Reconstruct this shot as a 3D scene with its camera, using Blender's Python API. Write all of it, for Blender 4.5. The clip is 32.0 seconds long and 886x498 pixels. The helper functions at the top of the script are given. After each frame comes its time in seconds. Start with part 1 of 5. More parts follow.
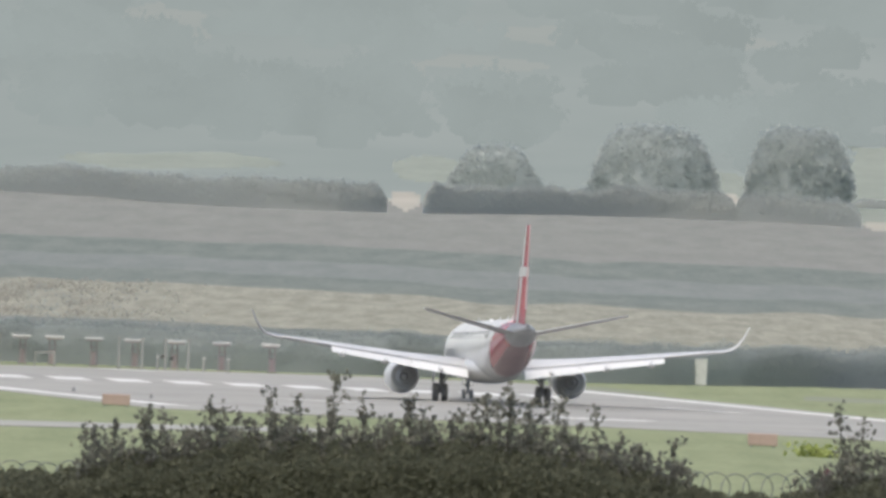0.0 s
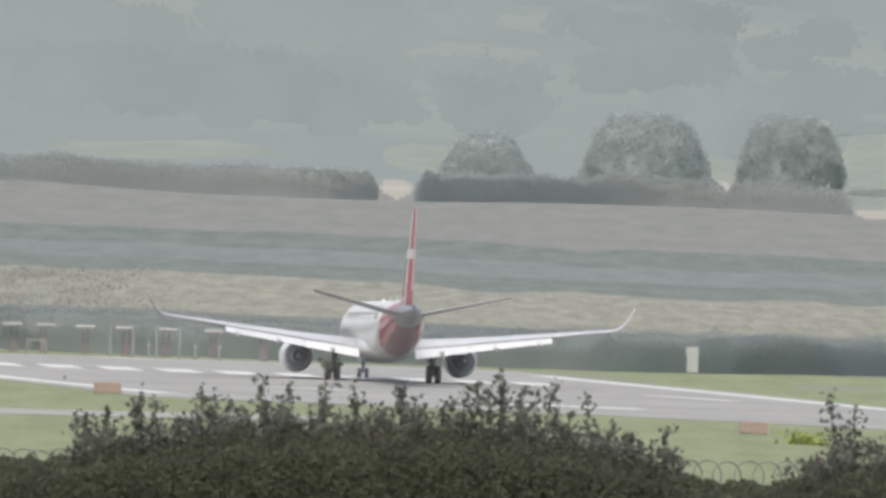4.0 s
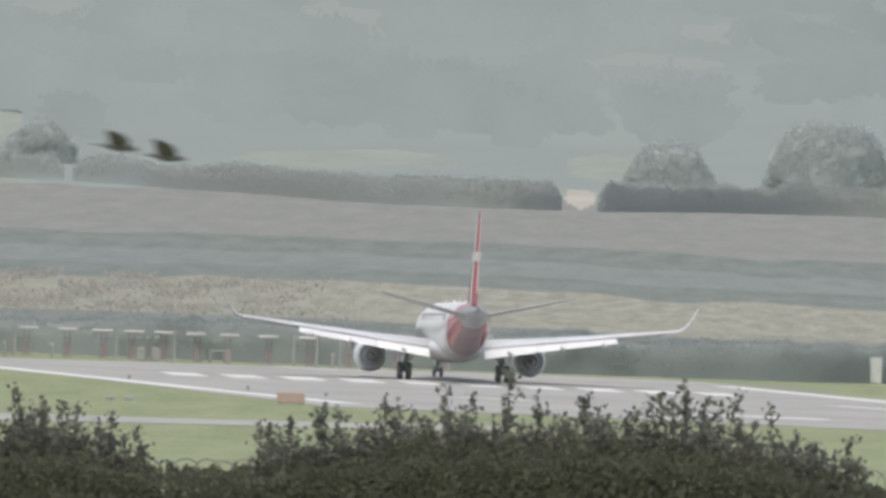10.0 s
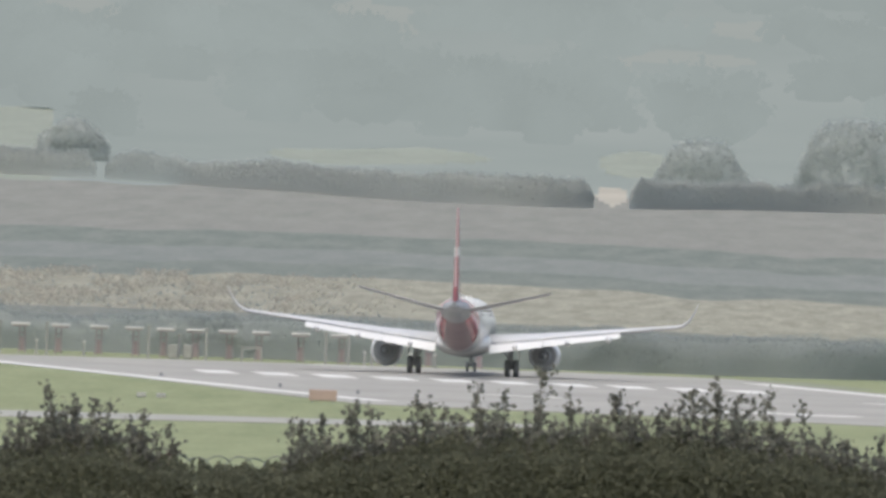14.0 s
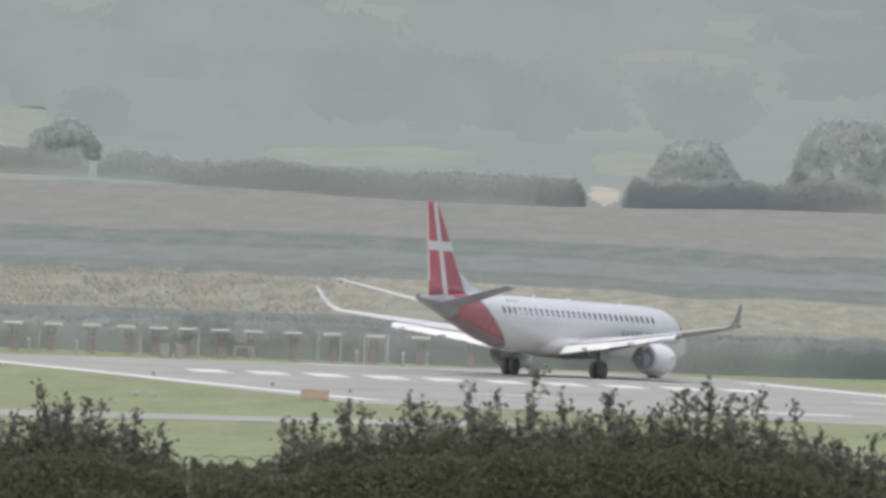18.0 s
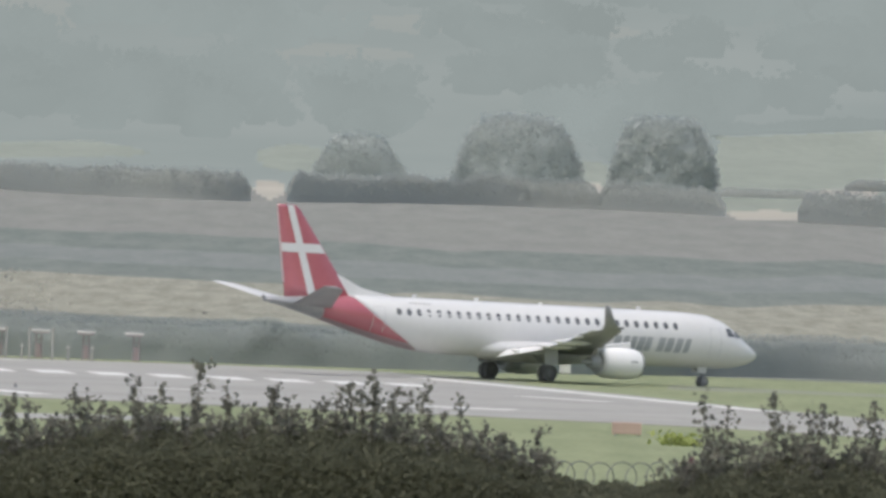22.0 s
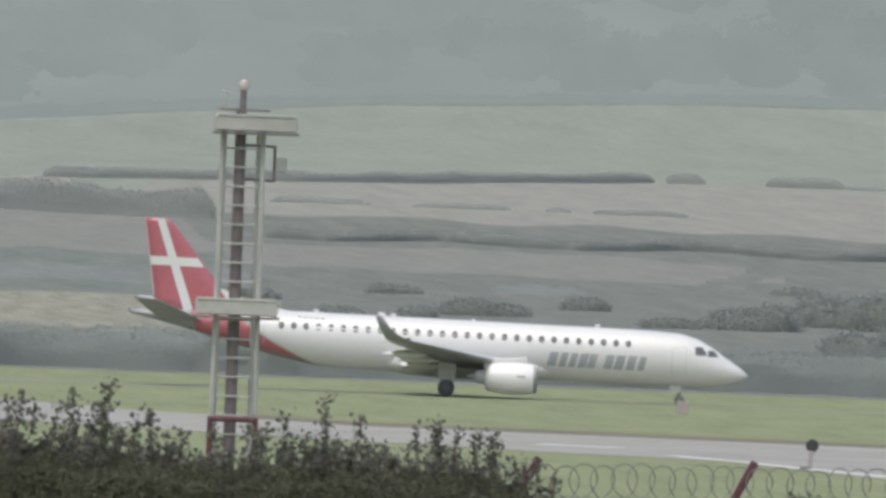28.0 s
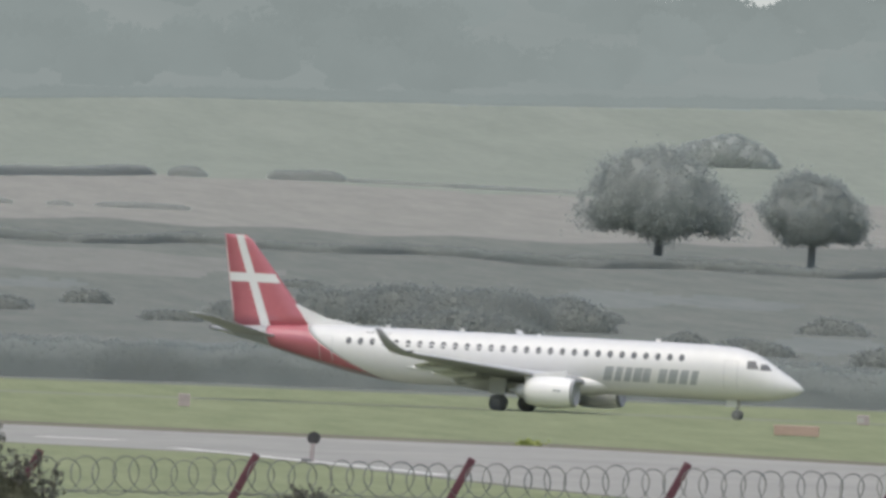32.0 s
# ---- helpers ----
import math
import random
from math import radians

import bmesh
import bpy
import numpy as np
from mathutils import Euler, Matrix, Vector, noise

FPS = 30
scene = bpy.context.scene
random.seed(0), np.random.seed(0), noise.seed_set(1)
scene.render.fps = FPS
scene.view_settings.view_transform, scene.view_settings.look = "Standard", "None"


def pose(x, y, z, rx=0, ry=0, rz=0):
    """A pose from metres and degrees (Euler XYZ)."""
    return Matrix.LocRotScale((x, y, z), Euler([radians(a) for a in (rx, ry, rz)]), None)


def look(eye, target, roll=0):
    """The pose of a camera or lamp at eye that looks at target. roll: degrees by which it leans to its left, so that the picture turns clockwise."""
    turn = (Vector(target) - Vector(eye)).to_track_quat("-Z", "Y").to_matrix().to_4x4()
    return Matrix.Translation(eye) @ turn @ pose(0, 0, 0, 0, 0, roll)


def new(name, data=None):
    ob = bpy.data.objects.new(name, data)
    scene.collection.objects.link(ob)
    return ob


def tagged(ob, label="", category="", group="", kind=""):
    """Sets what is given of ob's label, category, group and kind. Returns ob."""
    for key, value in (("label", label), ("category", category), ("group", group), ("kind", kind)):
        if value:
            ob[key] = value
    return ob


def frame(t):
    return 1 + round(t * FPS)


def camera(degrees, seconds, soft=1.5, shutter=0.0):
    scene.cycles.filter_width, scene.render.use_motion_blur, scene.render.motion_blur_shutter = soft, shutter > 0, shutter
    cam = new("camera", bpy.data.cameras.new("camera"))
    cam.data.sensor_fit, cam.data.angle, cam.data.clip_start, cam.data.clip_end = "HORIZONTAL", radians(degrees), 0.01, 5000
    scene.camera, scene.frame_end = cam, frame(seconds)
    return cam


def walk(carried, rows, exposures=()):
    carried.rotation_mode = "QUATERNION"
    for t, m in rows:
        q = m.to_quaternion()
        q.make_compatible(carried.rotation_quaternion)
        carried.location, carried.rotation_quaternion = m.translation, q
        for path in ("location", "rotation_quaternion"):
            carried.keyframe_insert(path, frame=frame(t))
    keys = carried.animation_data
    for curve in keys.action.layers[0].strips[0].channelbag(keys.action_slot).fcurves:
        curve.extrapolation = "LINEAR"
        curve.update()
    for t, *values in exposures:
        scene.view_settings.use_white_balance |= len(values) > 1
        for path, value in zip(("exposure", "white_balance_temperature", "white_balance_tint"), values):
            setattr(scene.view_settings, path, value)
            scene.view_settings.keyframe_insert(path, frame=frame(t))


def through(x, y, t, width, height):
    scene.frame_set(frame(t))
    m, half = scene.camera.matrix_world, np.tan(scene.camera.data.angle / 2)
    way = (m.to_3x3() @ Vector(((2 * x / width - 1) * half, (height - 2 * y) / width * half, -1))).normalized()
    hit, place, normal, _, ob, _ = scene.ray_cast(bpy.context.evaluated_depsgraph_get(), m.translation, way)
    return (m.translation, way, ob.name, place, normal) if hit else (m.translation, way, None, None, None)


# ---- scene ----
# Lens in picture widths per radian, eye height over the runway, and the drop of the level line below which V counts
F, EYE, DROP = 33600.0, 14.6, 200.0


def spot(u, d, z=0.0):
    """A place d metres off, u / F radians to the right of the line of sight at rest."""
    return Vector((d * math.sin(u / F), d * math.cos(u / F), z))


def aim(u, v):
    eye = Vector((0, 0, EYE))
    return look(eye, eye + Vector((math.sin(u / F), math.cos(u / F), -(v + DROP) / F)) * 1000, 2.2)


cam = camera(2.6733, 32.0, soft=3.3, shutter=0.15)
# focused on the airfield, so that the near hedge is a little soft
cam.data.dof.use_dof = True
cam.data.dof.focus_distance, cam.data.dof.aperture_fstop = 1150.0, 44.0
# seconds, pan and tilt
PAN = [
    (0, -16.1, -20.8), (0.5, -20.7, -20.6), (1, -19, -16.1), (1.5, -7.9, -5.8), (2, -1.8, -6), (2.5, -1.7, -1.4),
    (3, 1.6, -0.1), (3.5, -0, 0), (5.5, -0, 0), (6, -0, 0), (6.5, -0, 0), (7, -0, 0),
    (7.5, -1.7, -1.4), (8, -7.8, -1.2), (8.5, -24.7, -2.2), (9, -70.7, -5), (9.5, -174.8, -1), (10, -325.2, -5.8),
    (10.5, -395.5, -1.6), (11, -385.4, -0.5), (11.5, -383, 0.9), (12, -383, 2.5), (12.5, -384.6, 1), (13, -383, 0.9),
    (13.5, -383, 0.9), (14, -381.5, 0.8), (14.5, -381.5, 0.8), (16.5, -381.6, -0.7), (17, -380.7, 0.8), (17.5, -378.4, 2.3),
    (18, -367.7, 1.9), (18.5, -357.8, -0.1), (19, -314.3, -4.7), (19.5, -230.1, -6.5), (20, -151.9, -4.9), (20.5, -54.5, -4.1),
    (21, 33.4, -8.9), (21.5, 118.4, -7.7), (22, 224.9, -10.1), (22.5, 330.7, -8.1), (23, 451.7, -11.2), (23.5, 575.7, -14.5),
    (24, 695.2, -13), (24.5, 736.6, -13), (26.5, 1216.4, -29.4), (27, 1379.3, -34.9), (27.5, 1522.6, -36.7), (28, 1643.5, -39.7),
    (28.5, 1746, -43.7), (29, 1874.8, -42.4), (29.5, 1980.3, -48.1), (30, 2095, -52.5), (30.5, 2196.1, -54.7), (31, 2304.9, -54.4),
    (31.5, 2402.9, -59.7), (32, 2525.4, -59.8),
]
walk(cam, [(t, aim(u, v)) for t, u, v in PAN], [(0, 0.12, 6435, 8), (14, 0.09, 6435, 8), (17, 0.12, 6435, 8), (18.5, 0.04, 6415, 8), (20, 0.02, 6385, 8), (24, 0.01, 6400, 8), (27, -0.03, 6390, 7), (28.5, -0.12, 6380, 7), (32, -0.19, 6360, 7)])

# ---- light ----
SUN_TURN, SUN_HEIGHT = radians(205), radians(66)
world = bpy.data.worlds.new("hazy_sky")
scene.world = world
world.use_nodes = True
sky = world.node_tree.nodes.new("ShaderNodeTexSky")
sky.sky_type, sky.sun_disc = "NISHITA", False
sky.sun_elevation, sky.sun_rotation = SUN_HEIGHT, SUN_TURN
sky.air_density, sky.dust_density, sky.ozone_density = 1.0, 5.0, 0.8
world.node_tree.links.new(sky.outputs[0], world.node_tree.nodes["Background"].inputs[0])
world.node_tree.nodes["Background"].inputs[1].default_value = 0.15
sun = new("sun", bpy.data.lights.new("sun", "SUN"))
sun.data.energy, sun.data.angle, sun.data.color = 1.15, radians(60), (1.0, 0.965, 0.92)
sun.matrix_world = look((1000 * math.cos(SUN_HEIGHT) * math.sin(SUN_TURN), 1000 * math.cos(SUN_HEIGHT) * math.cos(SUN_TURN), 1000 * math.sin(SUN_HEIGHT)), (0, 0, 0))


# ---- materials ----
def surface(name, low, high, size, rough=0.8, fine=0.0, bump=0.0, metal=0.0, stretch=(1, 1, 1), spec=0.3, each=0.0, through=0.0, glow=0.0, dark=False):
    """Two tones mixed by noise at two scales; size is the larger scale in metres."""
    m = bpy.data.materials.new(name)
    m.use_nodes = True
    n, l = m.node_tree.nodes, m.node_tree.links
    b = n["Principled BSDF"]
    b.inputs["Roughness"].default_value, b.inputs["Metallic"].default_value = rough, metal
    b.inputs["Specular IOR Level"].default_value = spec
    co, mp = n.new("ShaderNodeTexCoord"), n.new("ShaderNodeMapping")
    mp.inputs["Scale"].default_value = stretch
    l.new(co.outputs["Object"], mp.inputs["Vector"])
    big, small = n.new("ShaderNodeTexNoise"), n.new("ShaderNodeTexNoise")
    big.inputs["Scale"].default_value, small.inputs["Scale"].default_value = 1 / size, 1 / (fine or size / 9)
    big.inputs["Detail"].default_value, small.inputs["Detail"].default_value = 5, 4
    l.new(mp.outputs[0], big.inputs["Vector"]), l.new(mp.outputs[0], small.inputs["Vector"])
    add = n.new("ShaderNodeMix")
    add.inputs[0].default_value = 0.4
    l.new(big.outputs[0], add.inputs[2]), l.new(small.outputs[0], add.inputs[3])
    ramp = n.new("ShaderNodeValToRGB")
    ramp.color_ramp.elements[0].position, ramp.color_ramp.elements[1].position = 0.36, 0.64
    ramp.color_ramp.elements[0].color, ramp.color_ramp.elements[1].color = (*low, 1), (*high, 1)
    source = add.outputs[0]
    if each:
        info, mix = n.new("ShaderNodeObjectInfo"), n.new("ShaderNodeMath")
        geo = n.new("ShaderNodeNewGeometry")
        both = n.new("ShaderNodeMath")
        l.new(geo.outputs["Random Per Island"], both.inputs[0]), l.new(info.outputs["Random"], both.inputs[1])
        both.operation, mix.operation = "ADD", "MULTIPLY_ADD"
        mix.inputs[1].default_value = each * 0.5
        off = n.new("ShaderNodeMath")
        off.operation = "ADD"
        off.inputs[1].default_value = -each * 0.5
        l.new(add.outputs[0], off.inputs[0])
        l.new(both.outputs[0], mix.inputs[0]), l.new(off.outputs[0], mix.inputs[2])
        source = mix.outputs[0]
    l.new(source, ramp.inputs[0])
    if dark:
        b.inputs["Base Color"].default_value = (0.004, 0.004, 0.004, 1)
    else:
        l.new(ramp.outputs[0], b.inputs["Base Color"])
    if bump:
        bm_ = n.new("ShaderNodeBump")
        bm_.inputs["Strength"].default_value, bm_.inputs["Distance"].default_value = 0.6, bump
        l.new(small.outputs[0], bm_.inputs["Height"])
        l.new(bm_.outputs[0], b.inputs["Normal"])
    # glow puts haze into the far surfaces as emission
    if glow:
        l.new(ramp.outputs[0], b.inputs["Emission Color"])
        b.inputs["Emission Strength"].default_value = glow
    if through:
        leafy, mixed = n.new("ShaderNodeBsdfTranslucent"), n.new("ShaderNodeMixShader")
        mixed.inputs[0].default_value = through
        l.new(ramp.outputs[0], leafy.inputs["Color"])
        l.new(b.outputs[0], mixed.inputs[1]), l.new(leafy.outputs[0], mixed.inputs[2])
        l.new(mixed.outputs[0], n["Material Output"].inputs["Surface"])
    return m


GRASS = surface("airfield_grass", (0.216, 0.248, 0.145), (0.288, 0.314, 0.19), 26, 0.9, 4, 0.05, stretch=(9, 1, 1), spec=0.05)
STUBBLE = surface("stubble_field", (0.225, 0.228, 0.185), (0.36, 0.35, 0.288), 40, 0.9, 9, stretch=(22, 1, 1), spec=0.05)
# crop, soil, brown field, meadow and scrub are greyed towards haze
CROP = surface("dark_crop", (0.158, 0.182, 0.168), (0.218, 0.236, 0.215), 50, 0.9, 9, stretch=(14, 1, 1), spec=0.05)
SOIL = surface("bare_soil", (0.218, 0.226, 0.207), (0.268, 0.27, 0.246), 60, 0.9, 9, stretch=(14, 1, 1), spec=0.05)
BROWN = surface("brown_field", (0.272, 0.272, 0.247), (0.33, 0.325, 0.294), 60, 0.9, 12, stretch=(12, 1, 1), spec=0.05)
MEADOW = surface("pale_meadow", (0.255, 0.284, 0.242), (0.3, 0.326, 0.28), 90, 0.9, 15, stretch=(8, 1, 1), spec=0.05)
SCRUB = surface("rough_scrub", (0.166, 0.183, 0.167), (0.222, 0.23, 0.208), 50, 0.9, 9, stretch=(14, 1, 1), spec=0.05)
WEED = surface("dry_weeds", (0.47, 0.451, 0.385), (0.53, 0.509, 0.435), 12, 0.95, 2, spec=0.0, through=0.5)
DRY = surface("dry_pale_grass", (0.37, 0.35, 0.3), (0.45, 0.43, 0.37), 30, 0.9, 6, spec=0.05)
# worn asphalt, its grey raised further by painted haze
ASPHALT = surface("worn_asphalt_haze", (0.318, 0.314, 0.29), (0.395, 0.389, 0.361), 14, 0.85, 2, 0.01, stretch=(1.5, 1, 1), spec=0.15)
PAINT = surface("runway_paint", (0.6, 0.6, 0.57), (0.76, 0.76, 0.73), 3, 0.6, 0.4)
WHITE = surface("white_fuselage_paint", (0.72, 0.72, 0.71), (0.77, 0.77, 0.76), 5, 0.25, 0.5, spec=0.7)
# brighter copy of the fuselage white, offsetting shade on the engines
LIT_WHITE = surface("lifted_white_paint", (0.853, 0.853, 0.843), (0.887, 0.887, 0.877), 3, 0.3, 0.4, spec=0.6)
# red made paler, with the haze over it mixed in
RED = surface("red_paint", (0.44, 0.128, 0.155), (0.49, 0.15, 0.176), 3, 0.16, 0.4, spec=1.0)
SILVER = surface("pale_grey_wing_paint", (0.58, 0.59, 0.6), (0.64, 0.65, 0.66), 2, 0.45, 0.3, spec=0.4)
BLACK = surface("matt_black_paint", (0.05, 0.05, 0.052), (0.075, 0.075, 0.077), 0.3, 0.7, 0.05)
LAMP_GLASS = surface("pale_lamp_cover", (0.55, 0.47, 0.44), (0.62, 0.54, 0.5), 1, 0.4, 0.2)
PALE_STEEL = surface("dull_pale_steel", (0.34, 0.34, 0.31), (0.41, 0.41, 0.375), 1, 0.6, 0.2)
# pale pink standing for glare on the red fin
EDGE_GLARE = surface("fin_edge_glare", (0.56, 0.42, 0.42), (0.63, 0.48, 0.48), 1, 0.5, 0.2)
# shaded copy of the wing grey, for undersides
UNDER_SHADE = surface("wing_underside_shade", (0.31, 0.312, 0.325), (0.36, 0.362, 0.375), 2, 0.5, 0.3, spec=0.3)
GREY = surface("grey_metal", (0.3, 0.31, 0.32), (0.42, 0.43, 0.44), 1.5, 0.4, 0.2, metal=0.2)
# dark metal and rubber are lightened to include haze
DARK = surface("haze_paled_dark_metal", (0.25, 0.252, 0.256), (0.31, 0.312, 0.315), 0.8, 0.5, 0.1, metal=0.2)
RUBBER = surface("haze_paled_rubber", (0.2, 0.202, 0.205), (0.25, 0.252, 0.254), 0.3, 0.8, 0.05)
GLASS = surface("dark_glazing", (0.12, 0.126, 0.134), (0.165, 0.172, 0.18), 1, 0.25, 0.2, spec=0.4)
SEAM_GREY = surface("faint_grey_panel_line", (0.5, 0.51, 0.51), (0.56, 0.57, 0.57), 1, 0.5, 0.2)
# tail red as it looks in shade and haze
BELLY_SHADE = surface("shaded_hazy_red", (0.31, 0.245, 0.25), (0.37, 0.29, 0.297), 2, 0.5, 0.3)
LETTER = surface("grey_lettering", (0.36, 0.38, 0.39), (0.43, 0.45, 0.46), 1, 0.5, 0.2)
LEAF = surface("hedge_leaves", (0.15, 0.155, 0.108), (0.2, 0.205, 0.142), 0.5, 0.85, 0.06, each=0.08, spec=0.03, through=0.5)
# darker leaf tone that paints the shade inside the hedge
LEAF_SHADE = surface("inner_hedge_shade", (0.085, 0.087, 0.062), (0.112, 0.114, 0.08), 0.5, 0.9, 0.05)
# shoot leaves lightened, haze included in their tone
SHOOT_LEAF = surface("purplish_shoot_leaves", (0.185, 0.182, 0.155), (0.27, 0.265, 0.215), 0.5, 0.8, 0.06, each=0.3, spec=0.05, through=0.5)
TWIG = surface("twigs", (0.085, 0.075, 0.065), (0.14, 0.12, 0.1), 0.3, 0.9, 0.03)
YELLOW_LEAF = surface("yellow_green_weeds", (0.3, 0.36, 0.1), (0.44, 0.48, 0.18), 0.5, 0.8, 0.1, each=0.3, through=0.3)
# far foliage: haze is painted in as a pale base colour
FAR_LEAF = surface("distant_hedge_haze", (0.514, 0.54, 0.514), (0.556, 0.584, 0.556), 30, 1.0, 7, stretch=(1, 0.2, 1), spec=0.0, through=0.5)
ROW_LEAF = surface("hedgerow_leaves_haze", (0.404, 0.439, 0.42), (0.446, 0.485, 0.464), 10, 0.95, 1.5, spec=0.0, through=0.5)
TREE_LEAF = surface("distant_trees_haze", (0.533, 0.567, 0.543), (0.567, 0.603, 0.577), 24, 1.0, 6, stretch=(1, 0.2, 1), spec=0.0, through=0.5)
OAK_LEAF = surface("distant_oaks_haze", (0.461, 0.492, 0.466), (0.499, 0.532, 0.504), 9, 1.0, 2.5, spec=0.0, through=0.5)
WOOD_LEAF = surface("distant_pale_trees_haze", (0.533, 0.567, 0.543), (0.567, 0.603, 0.577), 24, 1.0, 6, stretch=(1, 0.2, 1), spec=0.0, through=0.5)
# hill and wood emit their tone on a black base, as haze would
HILL = surface("hill_haze_glow", (0.303, 0.337, 0.331), (0.338, 0.367, 0.36), 70, 1.0, 22, stretch=(0.7, 0.1, 1), glow=1.0, spec=0.0, dark=True)
HILL_TREES = surface("wood_haze_glow", (0.28, 0.312, 0.306), (0.322, 0.358, 0.352), 60, 1.0, 18, stretch=(1, 0.1, 1), glow=1.0, spec=0.0, dark=True)
HILL_FIELD = surface("field_haze_glow", (0.334, 0.357, 0.345), (0.354, 0.372, 0.358), 200, 1.0, 40, glow=1.0, spec=0.0, dark=True)
# emissive sheet added for the bright sky at the horizon
SKY_BANK = surface("sky_glow_sheet", (0.7, 0.71, 0.69), (0.78, 0.79, 0.76), 300, 1.0, 60, glow=1.0, spec=0.0, dark=True)
# scrub and bark likewise have haze mixed into their colour
SCRUB_LEAF = surface("distant_scrub_haze", (0.385, 0.41, 0.385), (0.425, 0.454, 0.425), 12, 1.0, 3, stretch=(1, 0.3, 1), spec=0.0, through=0.5)
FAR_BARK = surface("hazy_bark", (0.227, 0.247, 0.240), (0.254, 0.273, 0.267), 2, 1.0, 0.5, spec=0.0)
# toned to merge with the grass as seen by the camera
TARMAC = surface("grass_toned_tarmac", (0.235, 0.255, 0.19), (0.275, 0.29, 0.22), 20, 0.9, 3, spec=0.05)
VERGE = surface("bare_earth_verge", (0.17, 0.16, 0.125), (0.24, 0.225, 0.175), 6, 0.9, 1, spec=0.05)
# greyed like the other far fields, haze in the colour
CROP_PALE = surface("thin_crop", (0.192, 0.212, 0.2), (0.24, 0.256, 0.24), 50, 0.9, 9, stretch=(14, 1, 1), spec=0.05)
ORANGE = surface("dull_orange_paint", (0.43, 0.325, 0.268), (0.49, 0.372, 0.31), 1, 0.6, 0.2)
# red washed out to pink, as haze at this distance would
PINK = surface("haze_paled_red", (0.38, 0.335, 0.328), (0.44, 0.385, 0.377), 1, 0.6, 0.3)
PALE_RED = surface("pale_red_box_paint", (0.4, 0.325, 0.31), (0.45, 0.365, 0.35), 1, 0.6, 0.3)
CAP = surface("pale_cap_paint", (0.55, 0.545, 0.51), (0.62, 0.615, 0.58), 1, 0.5, 0.2)
CABINET = surface("cream_painted_steel", (0.6, 0.61, 0.56), (0.7, 0.71, 0.66), 1, 0.5, 0.2)
MAST_PAINT = surface("greyish_white_steel", (0.42, 0.42, 0.395), (0.52, 0.52, 0.495), 1, 0.55, 0.2)
MAST_RED = surface("grey_brown_steel", (0.16, 0.136, 0.139), (0.205, 0.178, 0.18), 1, 0.6, 0.2)
FENCE_RED = surface("maroon_fence_paint", (0.1, 0.04, 0.055), (0.155, 0.062, 0.08), 0.5, 0.5, 0.1)
WIRE = surface("galvanised_wire", (0.17, 0.178, 0.168), (0.25, 0.257, 0.245), 0.5, 0.6, 0.05, metal=0.2)

# ---- helpers ----
def mesh_of(bm, name, material, smooth=False):
    me = bpy.data.meshes.new(name)
    bm.to_mesh(me)
    bm.free()
    me.materials.append(material)
    if smooth:
        me.polygons.foreach_set("use_smooth", [True] * len(me.polygons))
    return me


def part(name, bm, material, parent=None, label="", smooth=False):
    """One mesh object under a thing, a part or nothing."""
    ob = new(name, mesh_of(bm, name, material, smooth))
    ob.parent = parent
    return tagged(ob, label)


def raw(name, verts, faces, material, parent=None, label="", smooth=False):
    me = bpy.data.meshes.new(name)
    me.from_pydata([tuple(v) for v in verts], [], [tuple(f) for f in faces])
    me.materials.append(material)
    if smooth:
        me.polygons.foreach_set("use_smooth", [True] * len(me.polygons))
    ob = new(name, me)
    ob.parent = parent
    return tagged(ob, label)


def thing(name, m, label, category, group=""):
    ob = new(name)
    ob.matrix_basis = m
    ob.empty_display_size = 0.2
    return tagged(ob, label, category, group)


def box(bm, size, at=(0, 0, 0), turn=(0, 0, 0), bevel=0.0):
    got = bmesh.ops.create_cube(bm, size=1)["verts"]
    if bevel:
        bmesh.ops.scale(bm, vec=size, verts=got)
        edges = list({e for v in got for e in v.link_edges})
        got = bmesh.ops.bevel(bm, geom=edges, offset=bevel, segments=1, affect="EDGES")["verts"]
        got = [v for v in got]
        m = pose(*at, *turn)
    else:
        m = pose(*at, *turn) @ Matrix.Diagonal((*size, 1))
    bmesh.ops.transform(bm, matrix=m, verts=got)
    return bm


def boxed(size, at=(0, 0, 0), turn=(0, 0, 0), bevel=0.0):
    return box(bmesh.new(), size, at, turn, bevel)


def rod(bm, a, b, r0, r1=None, sides=8):
    """A tapered bar from a to b."""
    a, b = Vector(a), Vector(b)
    got = bmesh.ops.create_cone(bm, cap_ends=True, segments=sides, radius1=r0, radius2=r0 if r1 is None else r1, depth=(b - a).length)["verts"]
    turn = (b - a).to_track_quat("Z", "Y").to_matrix().to_4x4()
    bmesh.ops.transform(bm, matrix=Matrix.Translation((a + b) / 2) @ turn, verts=got)
    return bm


def lathe(profile, axis, centre, sides=24):
    """Rings of (along, radius) about an axis 0, 1 or 2 through centre."""
    verts, faces = [], []
    for s, r in profile:
        for k in range(sides):
            a = 2 * math.pi * k / sides
            p = [0, 0, 0]
            p[axis] = s
            p[(axis + 1) % 3], p[(axis + 2) % 3] = r * math.cos(a), r * math.sin(a)
            verts.append(tuple(p[i] + centre[i] for i in range(3)))
    for i in range(len(profile) - 1):
        for k in range(sides):
            q = (k + 1) % sides
            faces.append((i * sides + k, i * sides + q, (i + 1) * sides + q, (i + 1) * sides + k))
    faces.append(tuple(reversed(range(sides))))
    faces.append(tuple(range((len(profile) - 1) * sides, len(profile) * sides)))
    return verts, faces


def smoothstep(a, b, x):
    t = min(1, max(0, (x - a) / (b - a)))
    return t * t * (3 - 2 * t)


